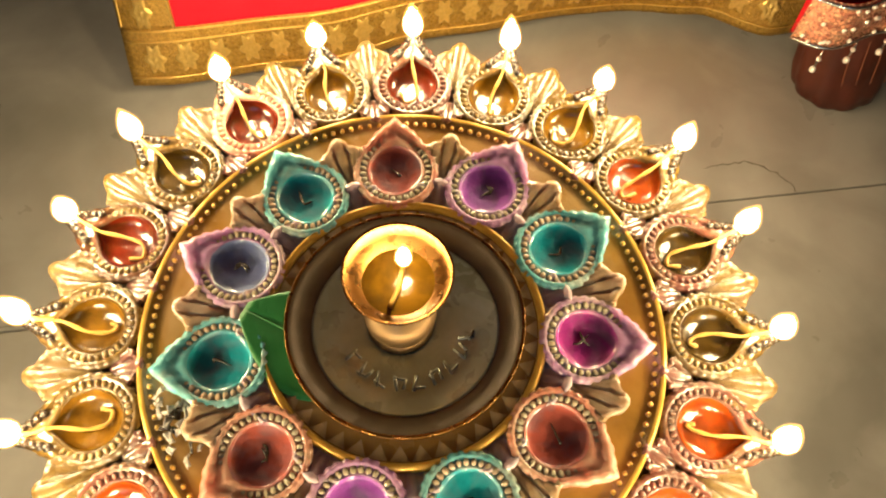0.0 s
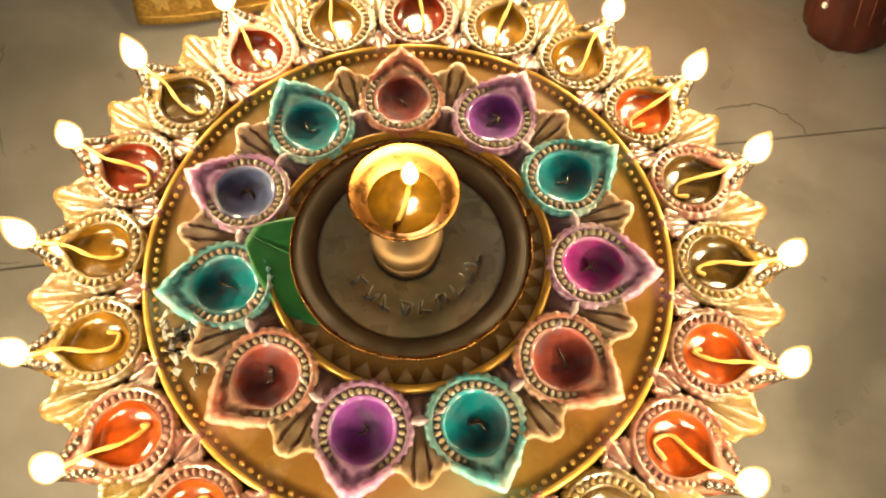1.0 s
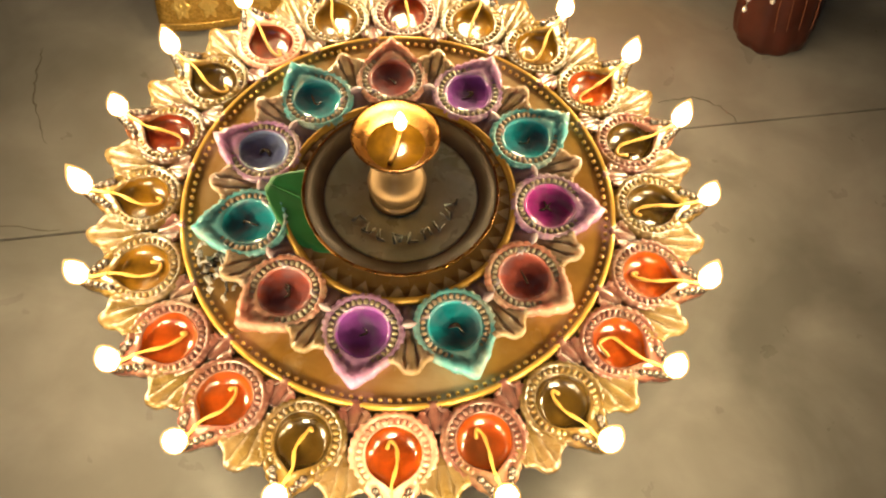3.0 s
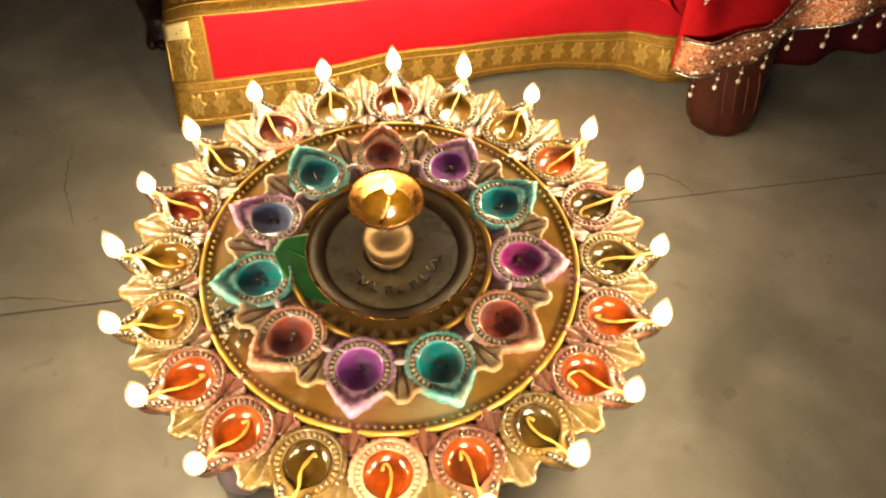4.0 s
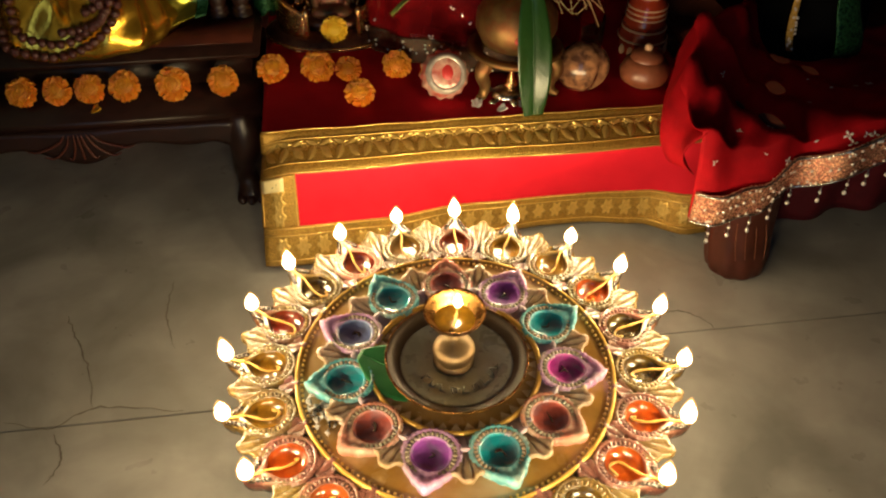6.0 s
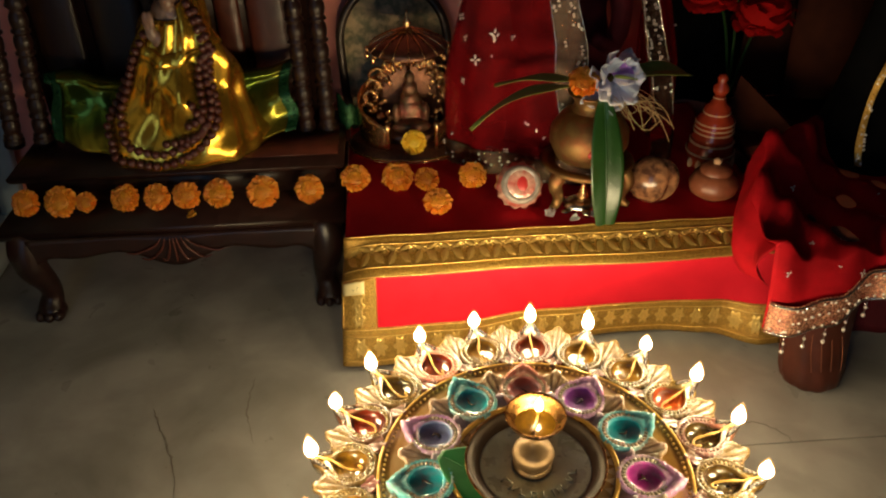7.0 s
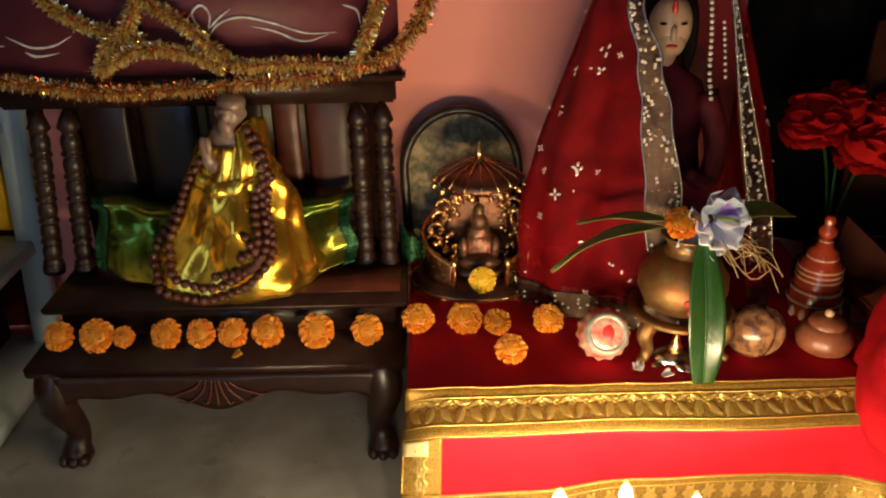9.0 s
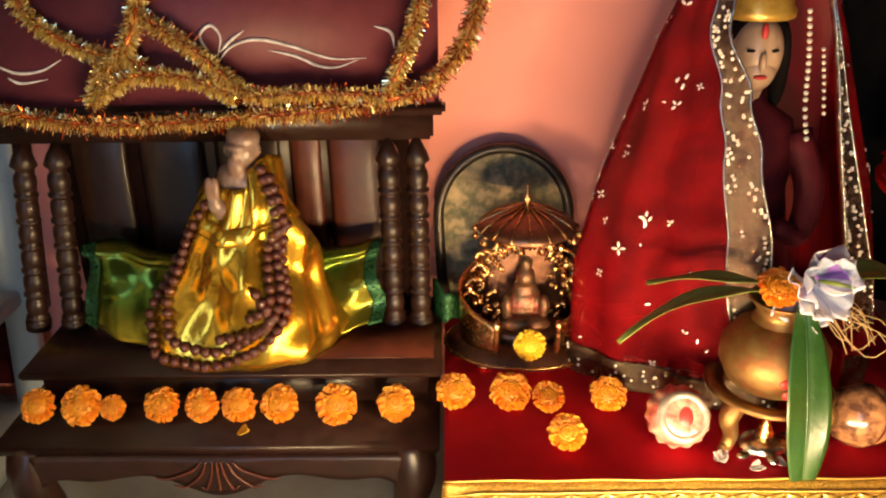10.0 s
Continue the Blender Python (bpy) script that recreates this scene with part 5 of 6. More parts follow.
for edge in (0.002, 0.048):
    part("edge_cord", tube([veil_point(edge, 0.20 + 0.75 * k / 60, 0.0052) for k in range(61)], 0.0015, 6), "silver", veil, "silver edging cord")
    part("edge_cord", tube([veil_point(1 - edge, 0.14 + 0.81 * k / 60, 0.0052) for k in range(61)], 0.0013, 6), "silver", veil, "silver edging cord")
part("left_hem", sheet(lambda s, t: veil_point(s * 0.30, 0.075 * t + 0.004, 0.0035), 60, 10, thick=0.0012), "lace", veil, "silver sequinned hem")
part("right_hem", sheet(lambda s, t: veil_point(1 - s * 0.20, 0.075 * t + 0.004, 0.0035), 50, 10, thick=0.0012), "lace", veil, "silver sequinned hem")
part("front_fold", sheet(lambda s, t: (SC.x - 0.115 + 0.125 * s, SC.y - 0.060 - 0.055 * s - 0.010 * t + 0.003 * math.sin(s * 20), TOP + 0.004 + (0.048 - 0.008 * s) * t + 0.012 * math.sin(t * 3.14)), 40, 12, thick=0.0012), "red_veil", veil)
part("fold_hem", sheet(lambda s, t: (SC.x - 0.135 + 0.130 * s, SC.y - 0.058 - 0.065 * s + 0.004 * math.sin(s * 14) - 0.006 * t, TOP + 0.003 + 0.036 * t), 36, 8, thick=0.0012), "lace", veil, "silver sequinned hem")
for z in (0.003, 0.039):
    part("edge_cord", tube([(SC.x - 0.135 + 0.130 * k / 30, SC.y - 0.061 - 0.065 * k / 30 + 0.004 * math.sin(k / 30 * 14) - z / 6, TOP + z + 0.001) for k in range(31)], 0.0015, 6), "silver", veil, "silver edging cord")
M["sequin"] = material("sequin", (0.90, 0.84, 0.78), 0.22, 0.35, (0.9, 0.7, 0.62), 90, 0.4, coat=0.6)


def petal_piece():
    return blob(bmesh.new(), (0.0052, 0, 0), (0.0042, 0.0020, 0.0008), 8)


def sequin_flower(parent, p, n, size, rng):
    """Four lens-shaped sequins round a centre on a cloth."""
    rot = Vector(n).to_track_quat("Z", "Y").to_matrix().to_4x4()
    a0 = rng.uniform(0, 90)
    for k in range(rng.choice((4, 3, 2, 1, 1))):
        piece("sequin", "sequin", petal_piece, "sequin", parent, Matrix.Translation(p) @ rot @ pose(0, 0, 0, 0, 0, a0 + 90 * k) @ Matrix.Scale(size, 4))


def normal_of(fn, s, t):
    a = Vector(fn(s + 0.01, t)) - Vector(fn(s - 0.01, t))
    b = Vector(fn(s, t + 0.01)) - Vector(fn(s, t - 0.01))
    n = a.cross(b).normalized()
    return n


g = random.Random(21)
for i in range(60):
    s, t = (g.uniform(0.08, 0.36), g.uniform(0.08, 0.88)) if i < 48 else (g.uniform(0.80, 0.90), g.uniform(0.1, 0.7))
    p = veil_point(s, t, 0.0030)
    n = normal_of(lambda a, b: veil_point(a, b), s, t)
    if n.y > 0:
        n = -n
    sequin_flower(veil, p, n, g.uniform(0.45, 0.95), g)
for i in range(240):
    left = i % 2
    s, t = g.choice((0.007, 0.016, 0.034, 0.042)) + g.uniform(-0.003, 0.003), g.uniform(0.20, 0.93)
    p = veil_point(s if left else 1 - s, t, 0.0048)
    piece("spangle", "spangle", lambda: blob(bmesh.new(), (0, 0, 0), (0.0021, 0.0012, 0.0021), 8), "sequin", veil, Matrix.Translation(p))
for i in range(36):
    s, t = g.uniform(0.01, 0.29), g.uniform(0.01, 0.07)
    piece("spangle", "spangle", None, "sequin", veil, Matrix.Translation(veil_point(s, t, 0.0048)))
for i in range(60):
    s, t = g.uniform(0, 1), g.choice((0.15, 0.35, 0.6, 0.85)) + g.uniform(-0.05, 0.05)
    piece("spangle", "spangle", None, "sequin", veil, Matrix.Translation((SC.x - 0.135 + 0.130 * s, SC.y - 0.0605 - 0.065 * s + 0.004 * math.sin(s * 14) - 0.006 * t, TOP + 0.003 + 0.036 * t)))

# ---- the water pot on its tripod ----
PU, PV = 0.158, 0.502
M["pot_brass"] = material("old_brass", (0.25, 0.150, 0.055), 0.52, 0.85, (0.18, 0.09, 0.035), 60, 0.7, 0.25, 180, rough_var=0.12, third=(0.34, 0.06, 0.03), third_scale=60, third_amount=0.35)
tripod = thing("pot_tripod", "old brass tripod ring stand with curved legs", "stand", at(PU, PV, TOP))
part("ring", lathe([(0.046, 0.052), (0.062, 0.055), (0.070, 0.062), (0.066, 0.066), (0.050, 0.063), (0.046, 0.052)], 40), "pot_brass", tripod)
for a in (215, 325, 90):
    c, s = math.cos(radians(a)), math.sin(radians(a))
    path = smooth_path([(0.056 * c, 0.056 * s, 0.058), (0.066 * c, 0.066 * s, 0.042), (0.058 * c, 0.058 * s, 0.020), (0.062 * c, 0.062 * s, 0.006), (0.072 * c, 0.072 * s, 0.0035)], 16)
    part("leg", tube(path, [0.011, 0.0115, 0.0115, 0.011, 0.0105, 0.010, 0.009, 0.0085, 0.008, 0.0075, 0.0072, 0.007, 0.0068, 0.0062, 0.0055, 0.0045], 10), "pot_brass", tripod)
pot = thing("water_pot", "round old brass water pot with red marks on the tripod", "pot", at(PU, PV, TOP))
part("body", lathe([(0, 0.058), (0.026, 0.059), (0.048, 0.072), (0.058, 0.094), (0.057, 0.114), (0.044, 0.134), (0.030, 0.144), (0, 0.146)], 48), "pot_brass", pot)
part("neck", lathe([(0.0295, 0.1440), (0.026, 0.150), (0.025, 0.156), (0.033, 0.168), (0.036, 0.170), (0.034, 0.172), (0.022, 0.160), (0.022, 0.150)], 40), "pot_brass", pot)
for a, z, r in ((262, 0.098, 0.0570), (268, 0.082, 0.0530), (280, 0.092, 0.0560)):
    part("vermilion_mark", blob(bmesh.new(), (r * math.cos(radians(a)), r * math.sin(radians(a)), z), (0.0065, 0.0026, 0.0060), 12), "lips", pot, "smeared red vermilion dab")
M["leaf_light"] = material("pale_leaf", (0.20, 0.25, 0.05), 0.4, 0, (0.12, 0.17, 0.03), 40, 0.6, 0.2, 160)


def put_leaf(name, mat, length, width, droop, u, v, z, yaw, pitch, roll, label, fold=0.2, wave=0.002):
    ob = part(name, leaf_mesh(length, width, droop, fold=fold, wave=wave), mat)
    ob.matrix_world = F @ pose(u, v, z, 0, 0, yaw) @ pose(0, 0, 0, roll, pitch, 0)
    midrib(ob, length, droop, mat)
    return tagged(ob, label, "leaf", "mango leaves in the pot")


put_leaf("mango_leaf", "leaf", 0.225, 0.056, 0.45, PU + 0.006, PV - 0.034, TOP + 0.182, -84, 62, 0, "long glossy dark green mango leaf hanging over the pot", 0.12)
put_leaf("mango_leaf", "leaf_light", 0.175, 0.026, 1.0, PU - 0.018, PV + 0.004, TOP + 0.176, 188, -12, 0, "thin curved green mango leaf in the brass pot")
put_leaf("mango_leaf", "leaf_light", 0.130, 0.026, 0.45, PU - 0.010, PV + 0.022, TOP + 0.176, 168, -8, 0, "dark green mango leaf in the brass pot")
put_leaf("mango_leaf", "leaf_light", 0.165, 0.036, 0.85, PU + 0.020, PV + 0.012, TOP + 0.176, 14, -16, 20, "pale olive curled mango leaf in the brass pot")
M["iris"] = material("pale_lilac_petal", (0.34, 0.40, 0.66), 0.6, 0, (0.44, 0.46, 0.70), 60, 0.6, soft=0.9)
M["violet"] = material("violet_petal", (0.26, 0.10, 0.50), 0.5, 0, (0.36, 0.16, 0.62), 60, 0.6, soft=0.6)
bloom = thing("lilac_flower", "pale lilac and violet ruffled flower on the pot", "flower", at(PU + 0.017, PV - 0.016, TOP + 0.197) @ pose(0, 0, 0, 58, 0, 8) @ Matrix.Scale(0.98, 4))


def ruffled(size, cup):
    def f(s, t):
        x = s * 2 - 1
        w = size * (0.25 + 0.75 * math.sin(t * 1.9)) * 0.62
        return (size * t, x * w, cup * t * t * size + 0.12 * size * math.sin(x * 7 + t * 3) * t + 0.2 * size * x * x * t)
    return sheet(f, 15, 10, thick=0.0006)


for k, (yaw, pit, roll, size, mat, dz) in enumerate(((200, -30, 10, 0.038, "iris", 0.004), (250, -12, -10, 0.036, "iris", 0.0), (290, 14, 0, 0.040, "iris", -0.002), (330, -10, 15, 0.038, "iris", 0.0), (20, -30, 0, 0.040, "iris", 0.0),
                                                     (150, -50, 0, 0.040, "iris", 0.006), (90, -60, 0, 0.038, "iris", 0.006), (345, -45, -20, 0.036, "iris", 0.006), (45, -50, 0, 0.030, "violet", 0.002), (240, 30, 0, 0.040, "iris", -0.004))):
    p = part("petal", ruffled(size, 0.22), mat, bloom)
    p.matrix_basis = pose(0.006 * math.cos(radians(yaw)), 0.006 * math.sin(radians(yaw)), dz, 0, 0, yaw) @ pose(0, 0, 0, roll, pit, 0)
part("spike", tube(smooth_path([(0.004, 0, 0.01), (0.012, -0.006, 0.03), (0.024, -0.012, 0.040)], 8), [0.002, 0.0025, 0.003, 0.003, 0.0025, 0.002, 0.002, 0.001], 6), "leaf_light", bloom)
put_flower(2, PU - 0.024, PV - 0.034, TOP + 0.198, 40, 10, 1.0, "orange marigold head on the brass pot")
M["fibre"] = material("coir_fibre", (0.34, 0.22, 0.10), 0.6, 0, (0.22, 0.13, 0.06), 90, 0.5)
fib = thing("coir_fibres", "tangle of pale dry fibres hanging at the pot's mouth", "fibres", at(PU, PV, TOP), kind="stuff")
g = random.Random(8)
for k in range(26):
    a, l = g.uniform(-60, 50), g.uniform(0.05, 0.10)
    c, s = math.cos(radians(a)), math.sin(radians(a))
    part("fibre", tube(smooth_path([(0.02 * c, 0.02 * s, 0.170), (0.04 * c, 0.04 * s - 0.01, 0.178 + g.uniform(-0.012, 0.008)), ((0.02 + l * 0.7) * c, (0.02 + l * 0.7) * s - 0.01, 0.160 + g.uniform(-0.02, 0.012)), ((0.02 + l) * c, (0.02 + l) * s, 0.150 + g.uniform(-0.035, 0.02))], 10), 0.0006, 4), "fibre", fib)

# ---- small things before the pot ----
M["spotted"] = material("spotted_shell", (0.36, 0.17, 0.08), 0.22, 0, (0.06, 0.025, 0.018), 75, 0.9, 0.05, 100, coat=0.6)
M["shell_pink"] = material("pink_shell", (0.60, 0.36, 0.29), 0.18, 0.15, (0.42, 0.07, 0.06), 48, 0.9, 0.1, 120, coat=0.6)
M["glass_bowl"] = material("glass_rim", (0.45, 0.40, 0.36), 0.08, 0.3, (0.25, 0.2, 0.18), 90, 0.6, 0.4, 200, coat=0.8)


def shell(ru, rv, rz, slit):
    bm = bmesh.new()
    bmesh.ops.create_uvsphere(bm, u_segments=36, v_segments=24, radius=1)
    for v in bm.verts:
        a = math.atan2(v.co.y, v.co.x)
        d = bump_fn((a + math.pi / 2 + math.pi) % (2 * math.pi) - math.pi - slit, 0.16) * max(0, 1 - abs(v.co.z) * 0.8)
        k = 1 - 0.30 * d + 0.05 * v.co.z * math.cos(a)
        v.co = Vector((v.co.x * ru * k, v.co.y * rv * k, v.co.z * rz * (1 - 0.25 * d)))
    return bm


s1 = part("cowrie_shell", shell(0.039, 0.034, 0.037, 0.55), "spotted")
s1.matrix_world = at(0.255, 0.478, TOP + 0.036) @ pose(0, 0, 0, 0, 12, 0)
tagged(s1, "large glossy brown spotted cowrie shell on the cloth", "shell")
ball = thing("glass_bowl", "round cut glass bowl holding red powder on the cloth", "bowl", at(0.052, 0.476, TOP) @ pose(0, 0, 0.038, 58, 0, 0))


def ribbed_bowl():
    bm = bmesh.new()
    bmesh.ops.create_uvsphere(bm, u_segments=56, v_segments=28, radius=0.035)
    for v in bm.verts:
        a = math.atan2(v.co.y, v.co.x)
        k = 1 + 0.05 * math.cos(a * 14) * (1 - abs(v.co.z) / 0.036) - 0.25 * bump_fn(math.hypot(v.co.x, v.co.y), 0.017) * (v.co.z > 0)
        v.co = Vector((v.co.x * k, v.co.y * k, v.co.z * k))
    return bm


part("bowl", ribbed_bowl(), "shell_pink", ball)
part("rim", lathe([(0.0195, 0.0245), (0.0225, 0.0290), (0.0265, 0.0270), (0.0290, 0.0220)], 40), "glass_bowl", ball)
part("powder", blob(bmesh.new(), (0.002, 0.001, 0.020), (0.012, 0.018, 0.010), 18), "lips", ball, "heap of red powder")
M["lacquer"] = material("red_lacquer", (0.30, 0.035, 0.012), 0.2, 0, (0.20, 0.02, 0.01), 60, 0.6, 0.05, 90, coat=0.7)
M["stripe"] = material("cream_stripe", (0.55, 0.34, 0.20), 0.3, 0, (0.42, 0.22, 0.12), 80, 0.5, coat=0.5)
lac = thing("lacquer_box", "turned red lacquer box with cream stripes and a knob", "box", at(0.377, 0.575, TOP))
part("body", lathe([(0, 0), (0.028, 0), (0.034, 0.008), (0.038, 0.026), (0.036, 0.042), (0.031, 0.050), (0, 0.050)], 36), "lacquer", lac)
part("lid", lathe([(0, 0.0505), (0.033, 0.0505), (0.034, 0.056), (0.031, 0.060), (0.030, 0.082), (0.026, 0.088), (0.021, 0.094), (0.020, 0.104), (0.012, 0.110), (0.009, 0.122), (0, 0.123)], 36), "lacquer", lac)
part("knob", lathe([(0, 0.122), (0.008, 0.123), (0.0125, 0.130), (0.012, 0.137), (0.006, 0.143), (0.008, 0.149), (0.006, 0.155), (0, 0.157)], 24), "lacquer", lac)
for r, z in ((0.0350, 0.046), (0.0388, 0.030), (0.0318, 0.064), (0.0314, 0.072), (0.0310, 0.080), (0.0215, 0.095), (0.0095, 0.119)):
    part("stripe", lathe([(r - 0.002, z - 0.0018), (r, z - 0.0010), (r + 0.0004, z), (r, z + 0.0010), (r - 0.002, z + 0.0018)], 36), "stripe", lac)
for k in range(7):
    a = radians(200 + k * 25)
    part("painted_petal", blob(bmesh.new(), (0.0365 * math.cos(a), 0.0365 * math.sin(a), 0.014), (0.005, 0.0035, 0.009), 10), "stripe", lac)
M["terracotta"] = material("terracotta", (0.24, 0.075, 0.035), 0.42, 0, (0.14, 0.04, 0.02), 60, 0.6, 0.3, 150, coat=0.2)
clay = thing("lidded_pot", "small round terracotta pot with a knobbed lid", "pot", at(0.350, 0.478, TOP))
part("body", lathe([(0, 0), (0.018, 0.001), (0.034, 0.012), (0.037, 0.024), (0.031, 0.038), (0.020, 0.045), (0, 0.046)], 36), "terracotta", clay)
part("lid", lathe([(0.024, 0.0442), (0.023, 0.050), (0.012, 0.056), (0, 0.057)], 28), "terracotta", clay)
part("knob", blob(bmesh.new(), (0, 0, 0.060), (0.006, 0.006, 0.006), 12), "stripe", clay)
cup2 = thing("silver_turtle", "tiny silver turtle dish with a gold cone on its back", "ornament", at(0.148, 0.468, TOP))
part("shell", oval([(0, 0), (0.026, 0), (0.030, 0.005), (0.024, 0.012), (0.012, 0.016), (0, 0.017)], 1.0, 0.8), "silver", cup2)
for x, y in ((-0.026, -0.016), (0.026, -0.016), (-0.026, 0.016), (0.026, 0.016)):
    part("flipper", blob(bmesh.new(), (x, y, 0.0035), (0.011, 0.006, 0.003), 10, pose(0, 0, 0, 0, 0, 30 if x * y > 0 else -30)), "silver", cup2)
part("head", blob(bmesh.new(), (0, -0.030, 0.006), (0.007, 0.008, 0.006), 10), "silver", cup2)
part("cone", lathe([(0, 0.016), (0.010, 0.0165), (0.0095, 0.022), (0.007, 0.025), (0.007, 0.030), (0.0045, 0.033), (0.0045, 0.038), (0.002, 0.042), (0, 0.046)], 20), "gilt", cup2)
put_flower(0, 0.188, 0.470, TOP + 0.012, 25, 70, 0.6, "small orange marigold head beside the tripod")
M["white_petal"] = material("white_petal", (0.62, 0.56, 0.58), 0.5, 0, (0.5, 0.42, 0.46), 60, 0.5)
for u, v, a in ((0.088, 0.446, 20), (0.097, 0.441, 95), (0.122, 0.430, 10), (0.163, 0.436, 150), (-0.452, 0.515, 30)):
    ob = part("fallen_petal", ruffled(0.013, 0.25), "white_petal" if a != 30 else "marigold")
    z = TOP if u > -0.3 else 0.1755
    ob.matrix_world = at(u, v, z + 0.0012) @ pose(0, 0, 0, 0, 0, a)
    tagged(ob, "loose pale petal fallen on the cloth" if u > -0.3 else "loose orange petal fallen on the wooden step", "petal", "fallen petals")

# ---- the painted rack beside the chair ----
rack = thing("painted_rack", "pale blue painted wooden rack with maroon and yellow panels", "rack", F)
part("far_post", box(0.041, 0.030, 1.3, (-0.8015, 0.800, 0.652), 0.003, m=pose(0, 0, 0, 0, 5.15, 0)), "paint_blue", rack)
part("near_post", box(0.034, 0.030, 1.3, (-0.842, -0.22, 0.652), 0.003), "paint_blue", rack)
for z, t in ((0.020, 0.036), (0.222, 0.024), (0.430, 0.024), (0.66, 0.024), (0.90, 0.024)):
    part("shelf", box(0.320, 1.02, t, (-0.990, 0.30, z), 0.003), "paint_blue", rack)
part("lower_panel", box(0.010, 1.0, 0.168, (-0.925, 0.30, 0.1255), 0.001), "maroon", rack)
part("upper_panel", box(0.010, 0.55, 0.18, (-0.925, 0.10, 0.3275), 0.001), "marigold_yellow", rack)
part("end_panel", box(0.30, 0.010, 1.02, (-1.000, 0.8250, 0.560), 0.001), "maroon", rack)
part("yellow_panel", box(0.26, 0.008, 0.18, (-0.996, 0.8150, 0.3320), 0.001), "marigold_yellow", rack)

# ---- the second stool with its red cloth ----
stool = thing("carved_stool", "dark red wooden stool with carved fluted legs", "stool", F)
part("top", box(0.62, 0.46, 0.024, (0.735, 0.500, 0.222), 0.004), "wood_red", stool)
part("rail", box(0.56, 0.020, 0.055, (0.735, 0.310, 0.182), 0.003), "wood_red", stool)


def fluted_leg():
    bm = bmesh.new()
    rows = []
    for z, r in ((0.0, 0.036), (0.006, 0.043), (0.020, 0.046), (0.045, 0.046), (0.075, 0.047), (0.11, 0.049), (0.15, 0.050), (0.20, 0.050), (0.210, 0.048)):
        lean = 0.030 * max(0, 1 - z / 0.13) ** 1.3
        rows.append([bm.verts.new(((r + 0.0028 * abs(math.sin(a * 5 + z * 9)) - 0.002) * math.cos(a) + 0.012 * (0.2 - z) - 0.004, (r + 0.0028 * abs(math.sin(a * 5 + z * 9))) * math.sin(a) * 0.8 - lean, z)) for a in (2 * math.pi * i / 60 for i in range(60))])
    for p, q in zip(rows, rows[1:]):
        for i in range(60):
            bm.faces.new((p[i], p[(i + 1) % 60], q[(i + 1) % 60], q[i]))
    bm.faces.new(rows[0][::-1])
    bm.faces.new(rows[-1])
    return bm


for u, v in ((0.457, 0.297), (1.01, 0.297), (0.452, 0.690), (1.01, 0.690)):
    l = part("leg", fluted_leg(), "wood_red", stool)
    l.matrix_basis = Matrix.Translation((u, v, 0))
for k in range(4):
    part("carved_line", tube(smooth_path([(0.430 + 0.014 * k, 0.2530 + 0.001 * k, 0.095), (0.430 + 0.015 * k, 0.2450, 0.070), (0.434 + 0.014 * k, 0.2370, 0.040)], 8), 0.0006, 5), "terracotta", stool)

CL = [(0.338, 0.140), (0.42, 0.150), (0.47, 0.176), (0.53, 0.206), (0.60, 0.226), (0.70, 0.230), (0.85, 0.222), (1.04, 0.205)]


def shawl_left(v):
    return lerp_list([(0.268, 0.338), (0.33, 0.340), (0.42, 0.386), (0.52, 0.485)], v)


def red_drape(s, t):
    """Red cloth over the second stool: t 0 at the back, 1 at the front edge, 2 at the hem."""
    if t <= 1:
        v = 0.52 - 0.276 * t
        ul = shawl_left(v)
        u = ul + (1.02 - ul) * s
        ridge = lerp_list([(0.268, 0.012), (0.33, 0.036), (0.42, 0.066), (0.50, 0.060), (0.52, 0.055)], v)
        d = u - ul
        return Vector((u, v + 0.004 * math.sin(u * 50), 0.2375 + ridge * bump_fn(d - 0.012, 0.055) + 0.011 * math.sin(u * 62 + v * 48) * bump_fn(d, 0.2) + 0.006 * math.sin(u * 125 - v * 70) * bump_fn(d, 0.15) + 0.036 * min(1, max(0, (u - 0.48) / 0.12)) * max(0, 1 - (v - 0.244) / 0.12)))
    k = t - 1
    top = red_drape(s, 1.0)
    u = top.x
    hem = lerp_list(CL, u)
    return Vector((u, 0.240 - 0.020 * math.sin(k * 1.57) + (0.010 * math.sin(u * 42 + k) + 0.005 * math.sin(u * 83)) * (0.3 + 0.7 * k), top.z + (hem - top.z) * k))


def side_fall(s, t):
    p = red_drape(0.0, 1 - s * 0.92)
    return Vector((p.x + 0.004 - 0.022 * math.sin(t * 2.6) - 0.012 * math.sin(s * 19 + t * 5) * t, p.y + 0.008 * math.sin(t * 7 + s * 9) * t, p.z - (p.z - 0.192) * t))


drape = thing("red_shawl", "sheer red sequinned shawl heaped over the carved stool", "cloth", F)
part("fabric", sheet(lambda s, t: red_drape(s, 2 * t), 130, 70, thick=0.0010), "red_veil", drape)
# Maroon sheet added to keep the shadowed space under the stool dark.
part("under_cloth", sheet(lambda s, t: (0.500 + 0.54 * s, 0.296 + 0.008 * math.sin(s * 40) * t, 0.214 - 0.165 * t + 0.02 * t * math.sin(s * 5)), 60, 12, thick=0.001), "maroon", drape, "dark red sheet added under the beaded border")
part("side_fall", sheet(side_fall, 40, 16, thick=0.0010), "red_veil", drape)
M["copper_lace"] = material("copper_lace", (0.78, 0.42, 0.26), 0.26, 0.7, (0.40, 0.09, 0.06), 210, 0.8, 0.9, 420, rough_var=0.1)


def band(s, t, lift=0.004):
    u = s
    p = red_drape((u - 0.338) / 0.682, 2.0)
    return Vector((p.x, p.y - lift, p.z - 0.004 + 0.048 * t))


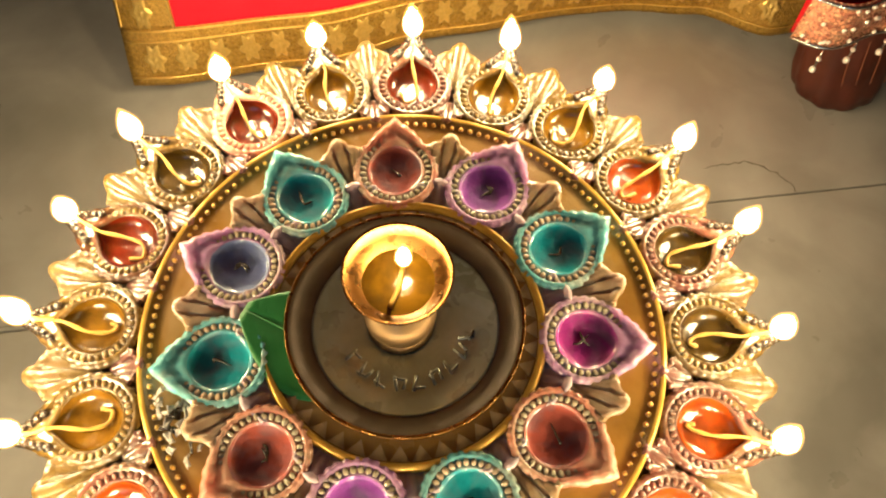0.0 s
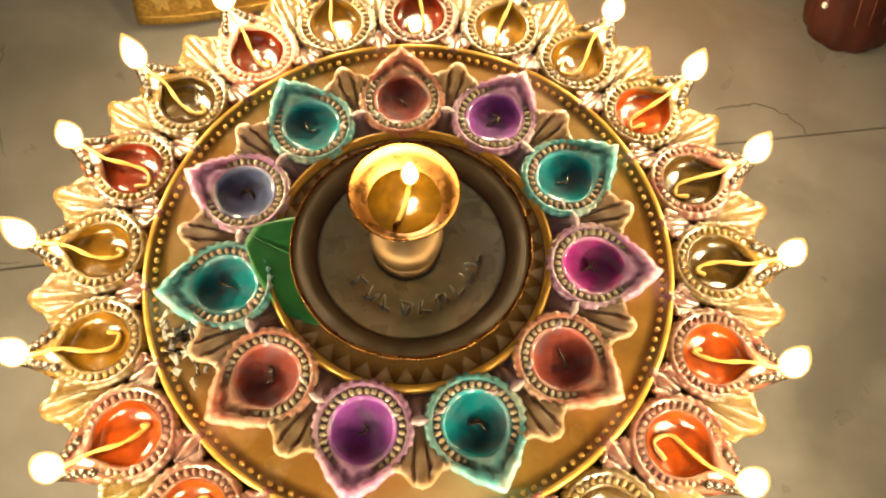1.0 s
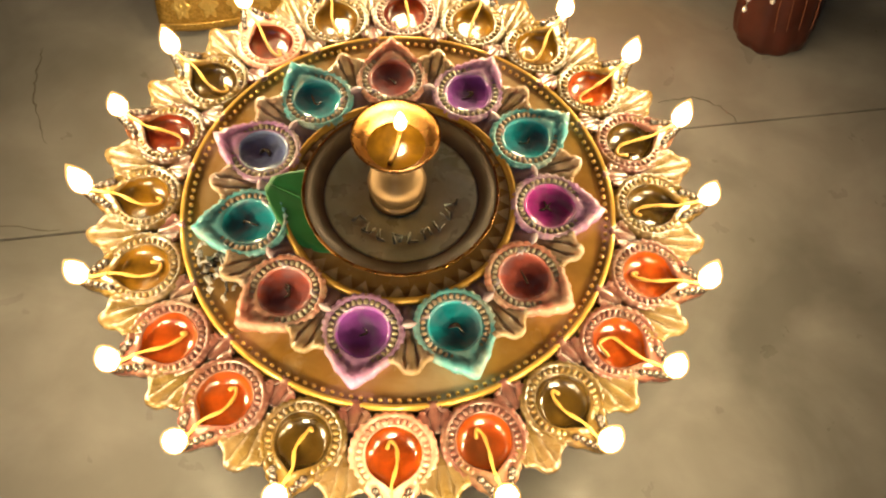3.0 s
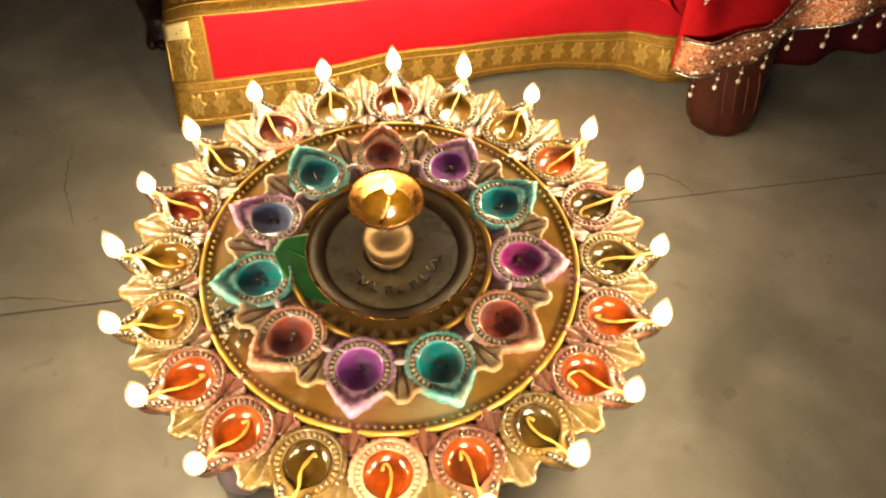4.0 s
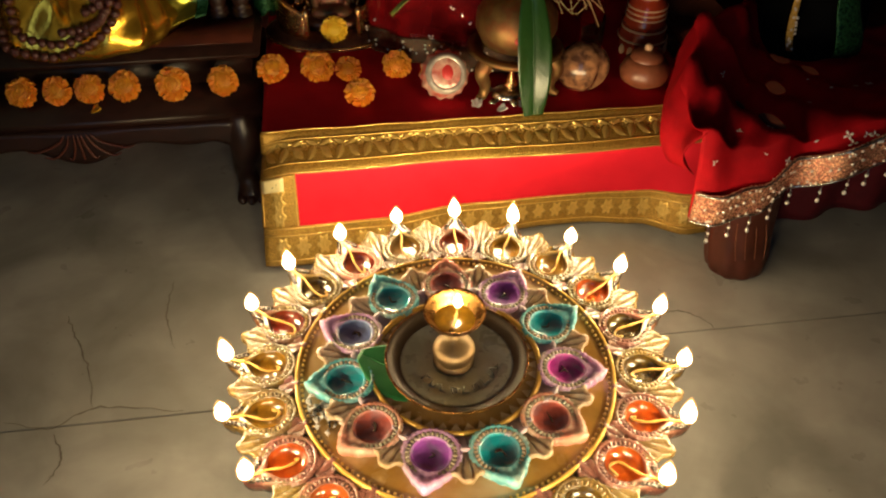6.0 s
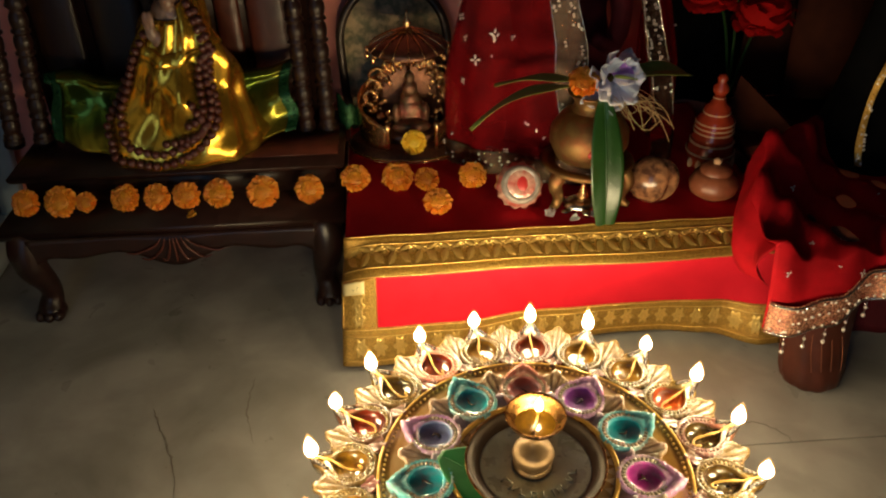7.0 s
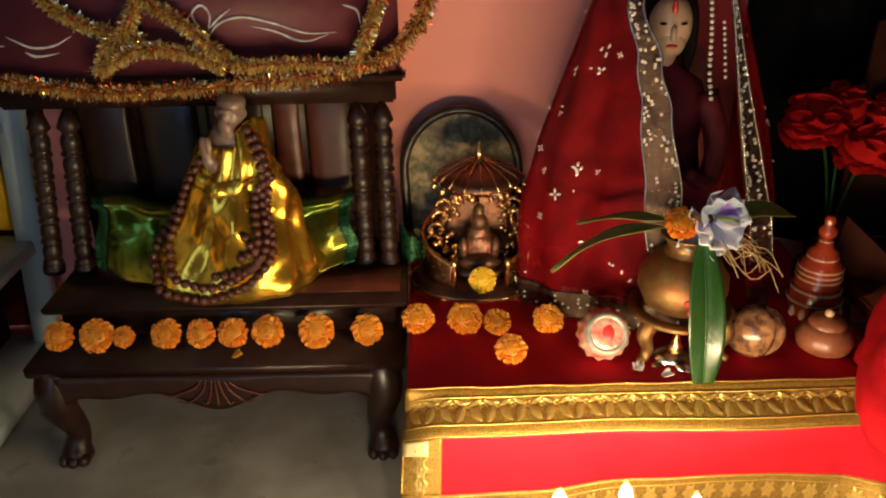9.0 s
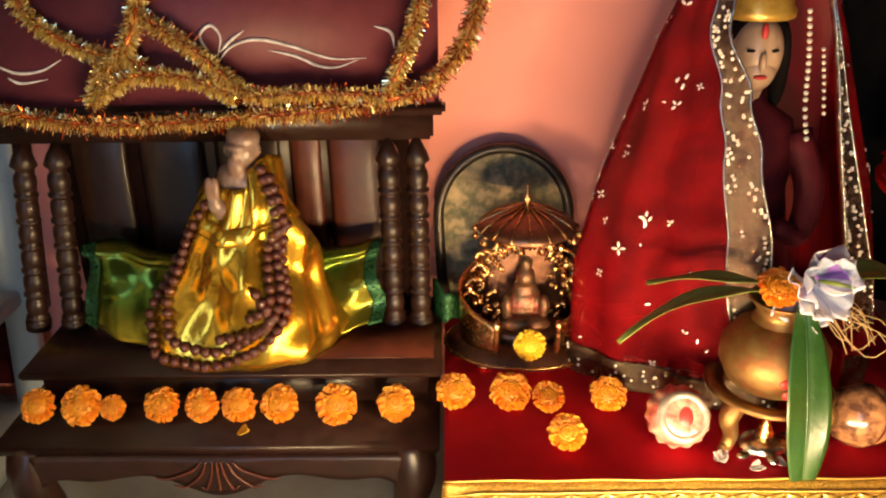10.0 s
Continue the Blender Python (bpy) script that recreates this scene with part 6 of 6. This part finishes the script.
part("border", sheet(lambda s, t: band(0.338 + 0.68 * s, t), 110, 10, thick=0.0012), "copper_lace", drape, "copper and silver beaded border band")
for t in (0.04, 0.96):
    part("edge_cord", tube([band(0.338 + 0.68 * k / 80, t, 0.0055) for k in range(81)], 0.0016, 6), "silver", drape)
g = random.Random(4)
for i in range(150):
    piece("spangle", "spangle", None, "sequin", drape, Matrix.Translation(band(0.342 + 0.5 * (i / 150) + g.uniform(0, 0.004), g.choice((0.14, 0.5, 0.84)) + g.uniform(-0.06, 0.06), 0.0060)))
for i in range(20):
    u = 0.360 + 0.028 * i
    p = band(u, 0.0, 0.005)
    tas = part("bead_drop", tube([p, p + Vector((0.0005, -0.001, -0.010)), p + Vector((0.001, -0.001, -0.020))], 0.0008, 5), "silver", drape)
    piece("bead", "dropbead", lambda: blob(bmesh.new(), (0, 0, 0), (0.0027, 0.0027, 0.0034), 10), "sequin", tas, Matrix.Translation(p + Vector((0.001, -0.001, -0.024))))
    piece("bead", "smallbead", lambda: blob(bmesh.new(), (0, 0, 0), (0.0022, 0.0022, 0.0022), 8), "sequin", tas, Matrix.Translation(p + Vector((0.0005, -0.001, -0.011))))
for i in range(34):
    s, t = g.uniform(0.01, 0.45), g.uniform(0.5, 1.72)
    n = normal_of(red_drape, max(0.02, s), t)
    if n.y > 0.2 or n.z < -0.2:
        n = -n
    sequin_flower(drape, red_drape(s, t) + n * 0.0022, n, g.uniform(0.35, 0.7), g)

# things on the second stool, mostly in the dark
M["wood_dull"] = material("dull_wood", (0.050, 0.014, 0.008), 0.9, 0, (0.030, 0.009, 0.006), 40, 0.6, 0.1, 80, spec=0.05)
board = thing("wooden_case", "dark brown wooden box standing open at the back", "box", F)
part("side_panel", sheet(lambda s, t: (0.425 + 0.085 * s - 0.02 * (1 - t) * (1 - s), 0.62 - 0.07 * s, 0.192 + (0.130 - 0.078 * s) * t), 4, 4, thick=0.012), "wood_dull", board, smooth=False)
part("back_panel", box(0.34, 0.014, 0.34, (0.640, 0.735, 0.405), 0.002), "wood_dull", board)
part("front_panel", box(0.18, 0.012, 0.20, (0.615, 0.672, 0.356), 0.002, m=pose(0, 0, 0, -8, 0, -6)), "wood_dull", board)
# Black sheet added over the pink wall to keep this side dark.
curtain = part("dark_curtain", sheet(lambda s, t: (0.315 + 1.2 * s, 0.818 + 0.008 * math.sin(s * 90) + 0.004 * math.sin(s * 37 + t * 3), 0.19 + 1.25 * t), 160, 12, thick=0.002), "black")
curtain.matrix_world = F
tagged(curtain, "black backdrop sheet in folds against the pink wall", "curtain")
M["scarlet"] = material("scarlet_silk", (0.40, 0.005, 0.004), 0.8, 0, (0.28, 0.003, 0.003), 45, 0.6, 0.3, 200, soft=0.5, spec=0.1)


def silk_flower(r, seed):
    q = random.Random(seed)
    bm = blob(bmesh.new(), (0, 0, 0), (r * 0.98, r * 0.92, r * 0.84), 20)
    for k in range(26):
        yaw, pit = q.uniform(0, 360), q.uniform(-80, 35)
        m = pose(0, 0, 0, 0, 0, yaw) @ pose(0, 0, 0, q.uniform(-20, 20), pit, 0) @ Matrix.Translation((r * 0.55, 0, 0))
        sheet(lambda s, t: m @ Vector((r * 0.50 * t, (s * 2 - 1) * r * 0.70 * math.sin(0.45 + t * 2.0), 0.05 * r * math.sin(s * 5 + t * 3) - 0.22 * r * t * (s * 2 - 1) ** 2)), 9, 7, bm)
    return bm


vase = thing("silk_flowers", "bunch of scarlet cloth flowers on wire stems", "flowers", F)
for k, (u, v, z, r) in enumerate(((0.385, 0.690, 0.440, 0.044), (0.474, 0.690, 0.398, 0.044), (0.497, 0.690, 0.448, 0.034), (0.425, 0.700, 0.462, 0.034))):
    fl = part("flower_head", silk_flower(r, k), "scarlet", vase)
    fl.matrix_basis = Matrix.Translation((u, v, z))
    part("stem", tube(smooth_path([(u, v, z), ((u + 0.45) / 2, v + 0.01, z - 0.06), (0.455, 0.72, 0.24)], 10), 0.0022, 6), "leaf", vase)
dark = part("draped_statue", lathe([(0, 0.0), (0.085, 0.0), (0.080, 0.05), (0.062, 0.14), (0.050, 0.22), (0.056, 0.27), (0.036, 0.31), (0.030, 0.35), (0.026, 0.39), (0, 0.41)], 32), "black")
dark.matrix_world = at(0.600, 0.510, 0.2360)
tagged(dark, "dark draped statue standing on the red shawl", "statue")
scarf = thing("brocade_scarf", "gold edged dark green scarf hung on the dark statue", "cloth", F)


def scarf_edge(s, t):
    a = radians(232 - 16 * s)
    h = 0.02 + 0.25 * t
    r = 0.094 - 0.10 * h + 0.006 * math.sin(t * 15)
    return Vector((0.600 + r * math.cos(a) - 0.012 * math.sin(t * 5), 0.510 + r * math.sin(a) * 1.1, 0.236 + h))


part("gold_edge", sheet(lambda s, t: scarf_edge(0.34 * s, t), 8, 50, thick=0.003), "gold", scarf)
for i in range(60):
    piece("spangle", "spangle", None, "sequin", scarf, Matrix.Translation(scarf_edge(0.34 * g.random(), g.random()) + Vector((0, -0.004, 0))))
part("green_cloth", sheet(lambda s, t: scarf_edge(-3.6 + 1.6 * s, t) + Vector((0, -0.004, 0)), 14, 40, thick=0.002), "green_trim", scarf)
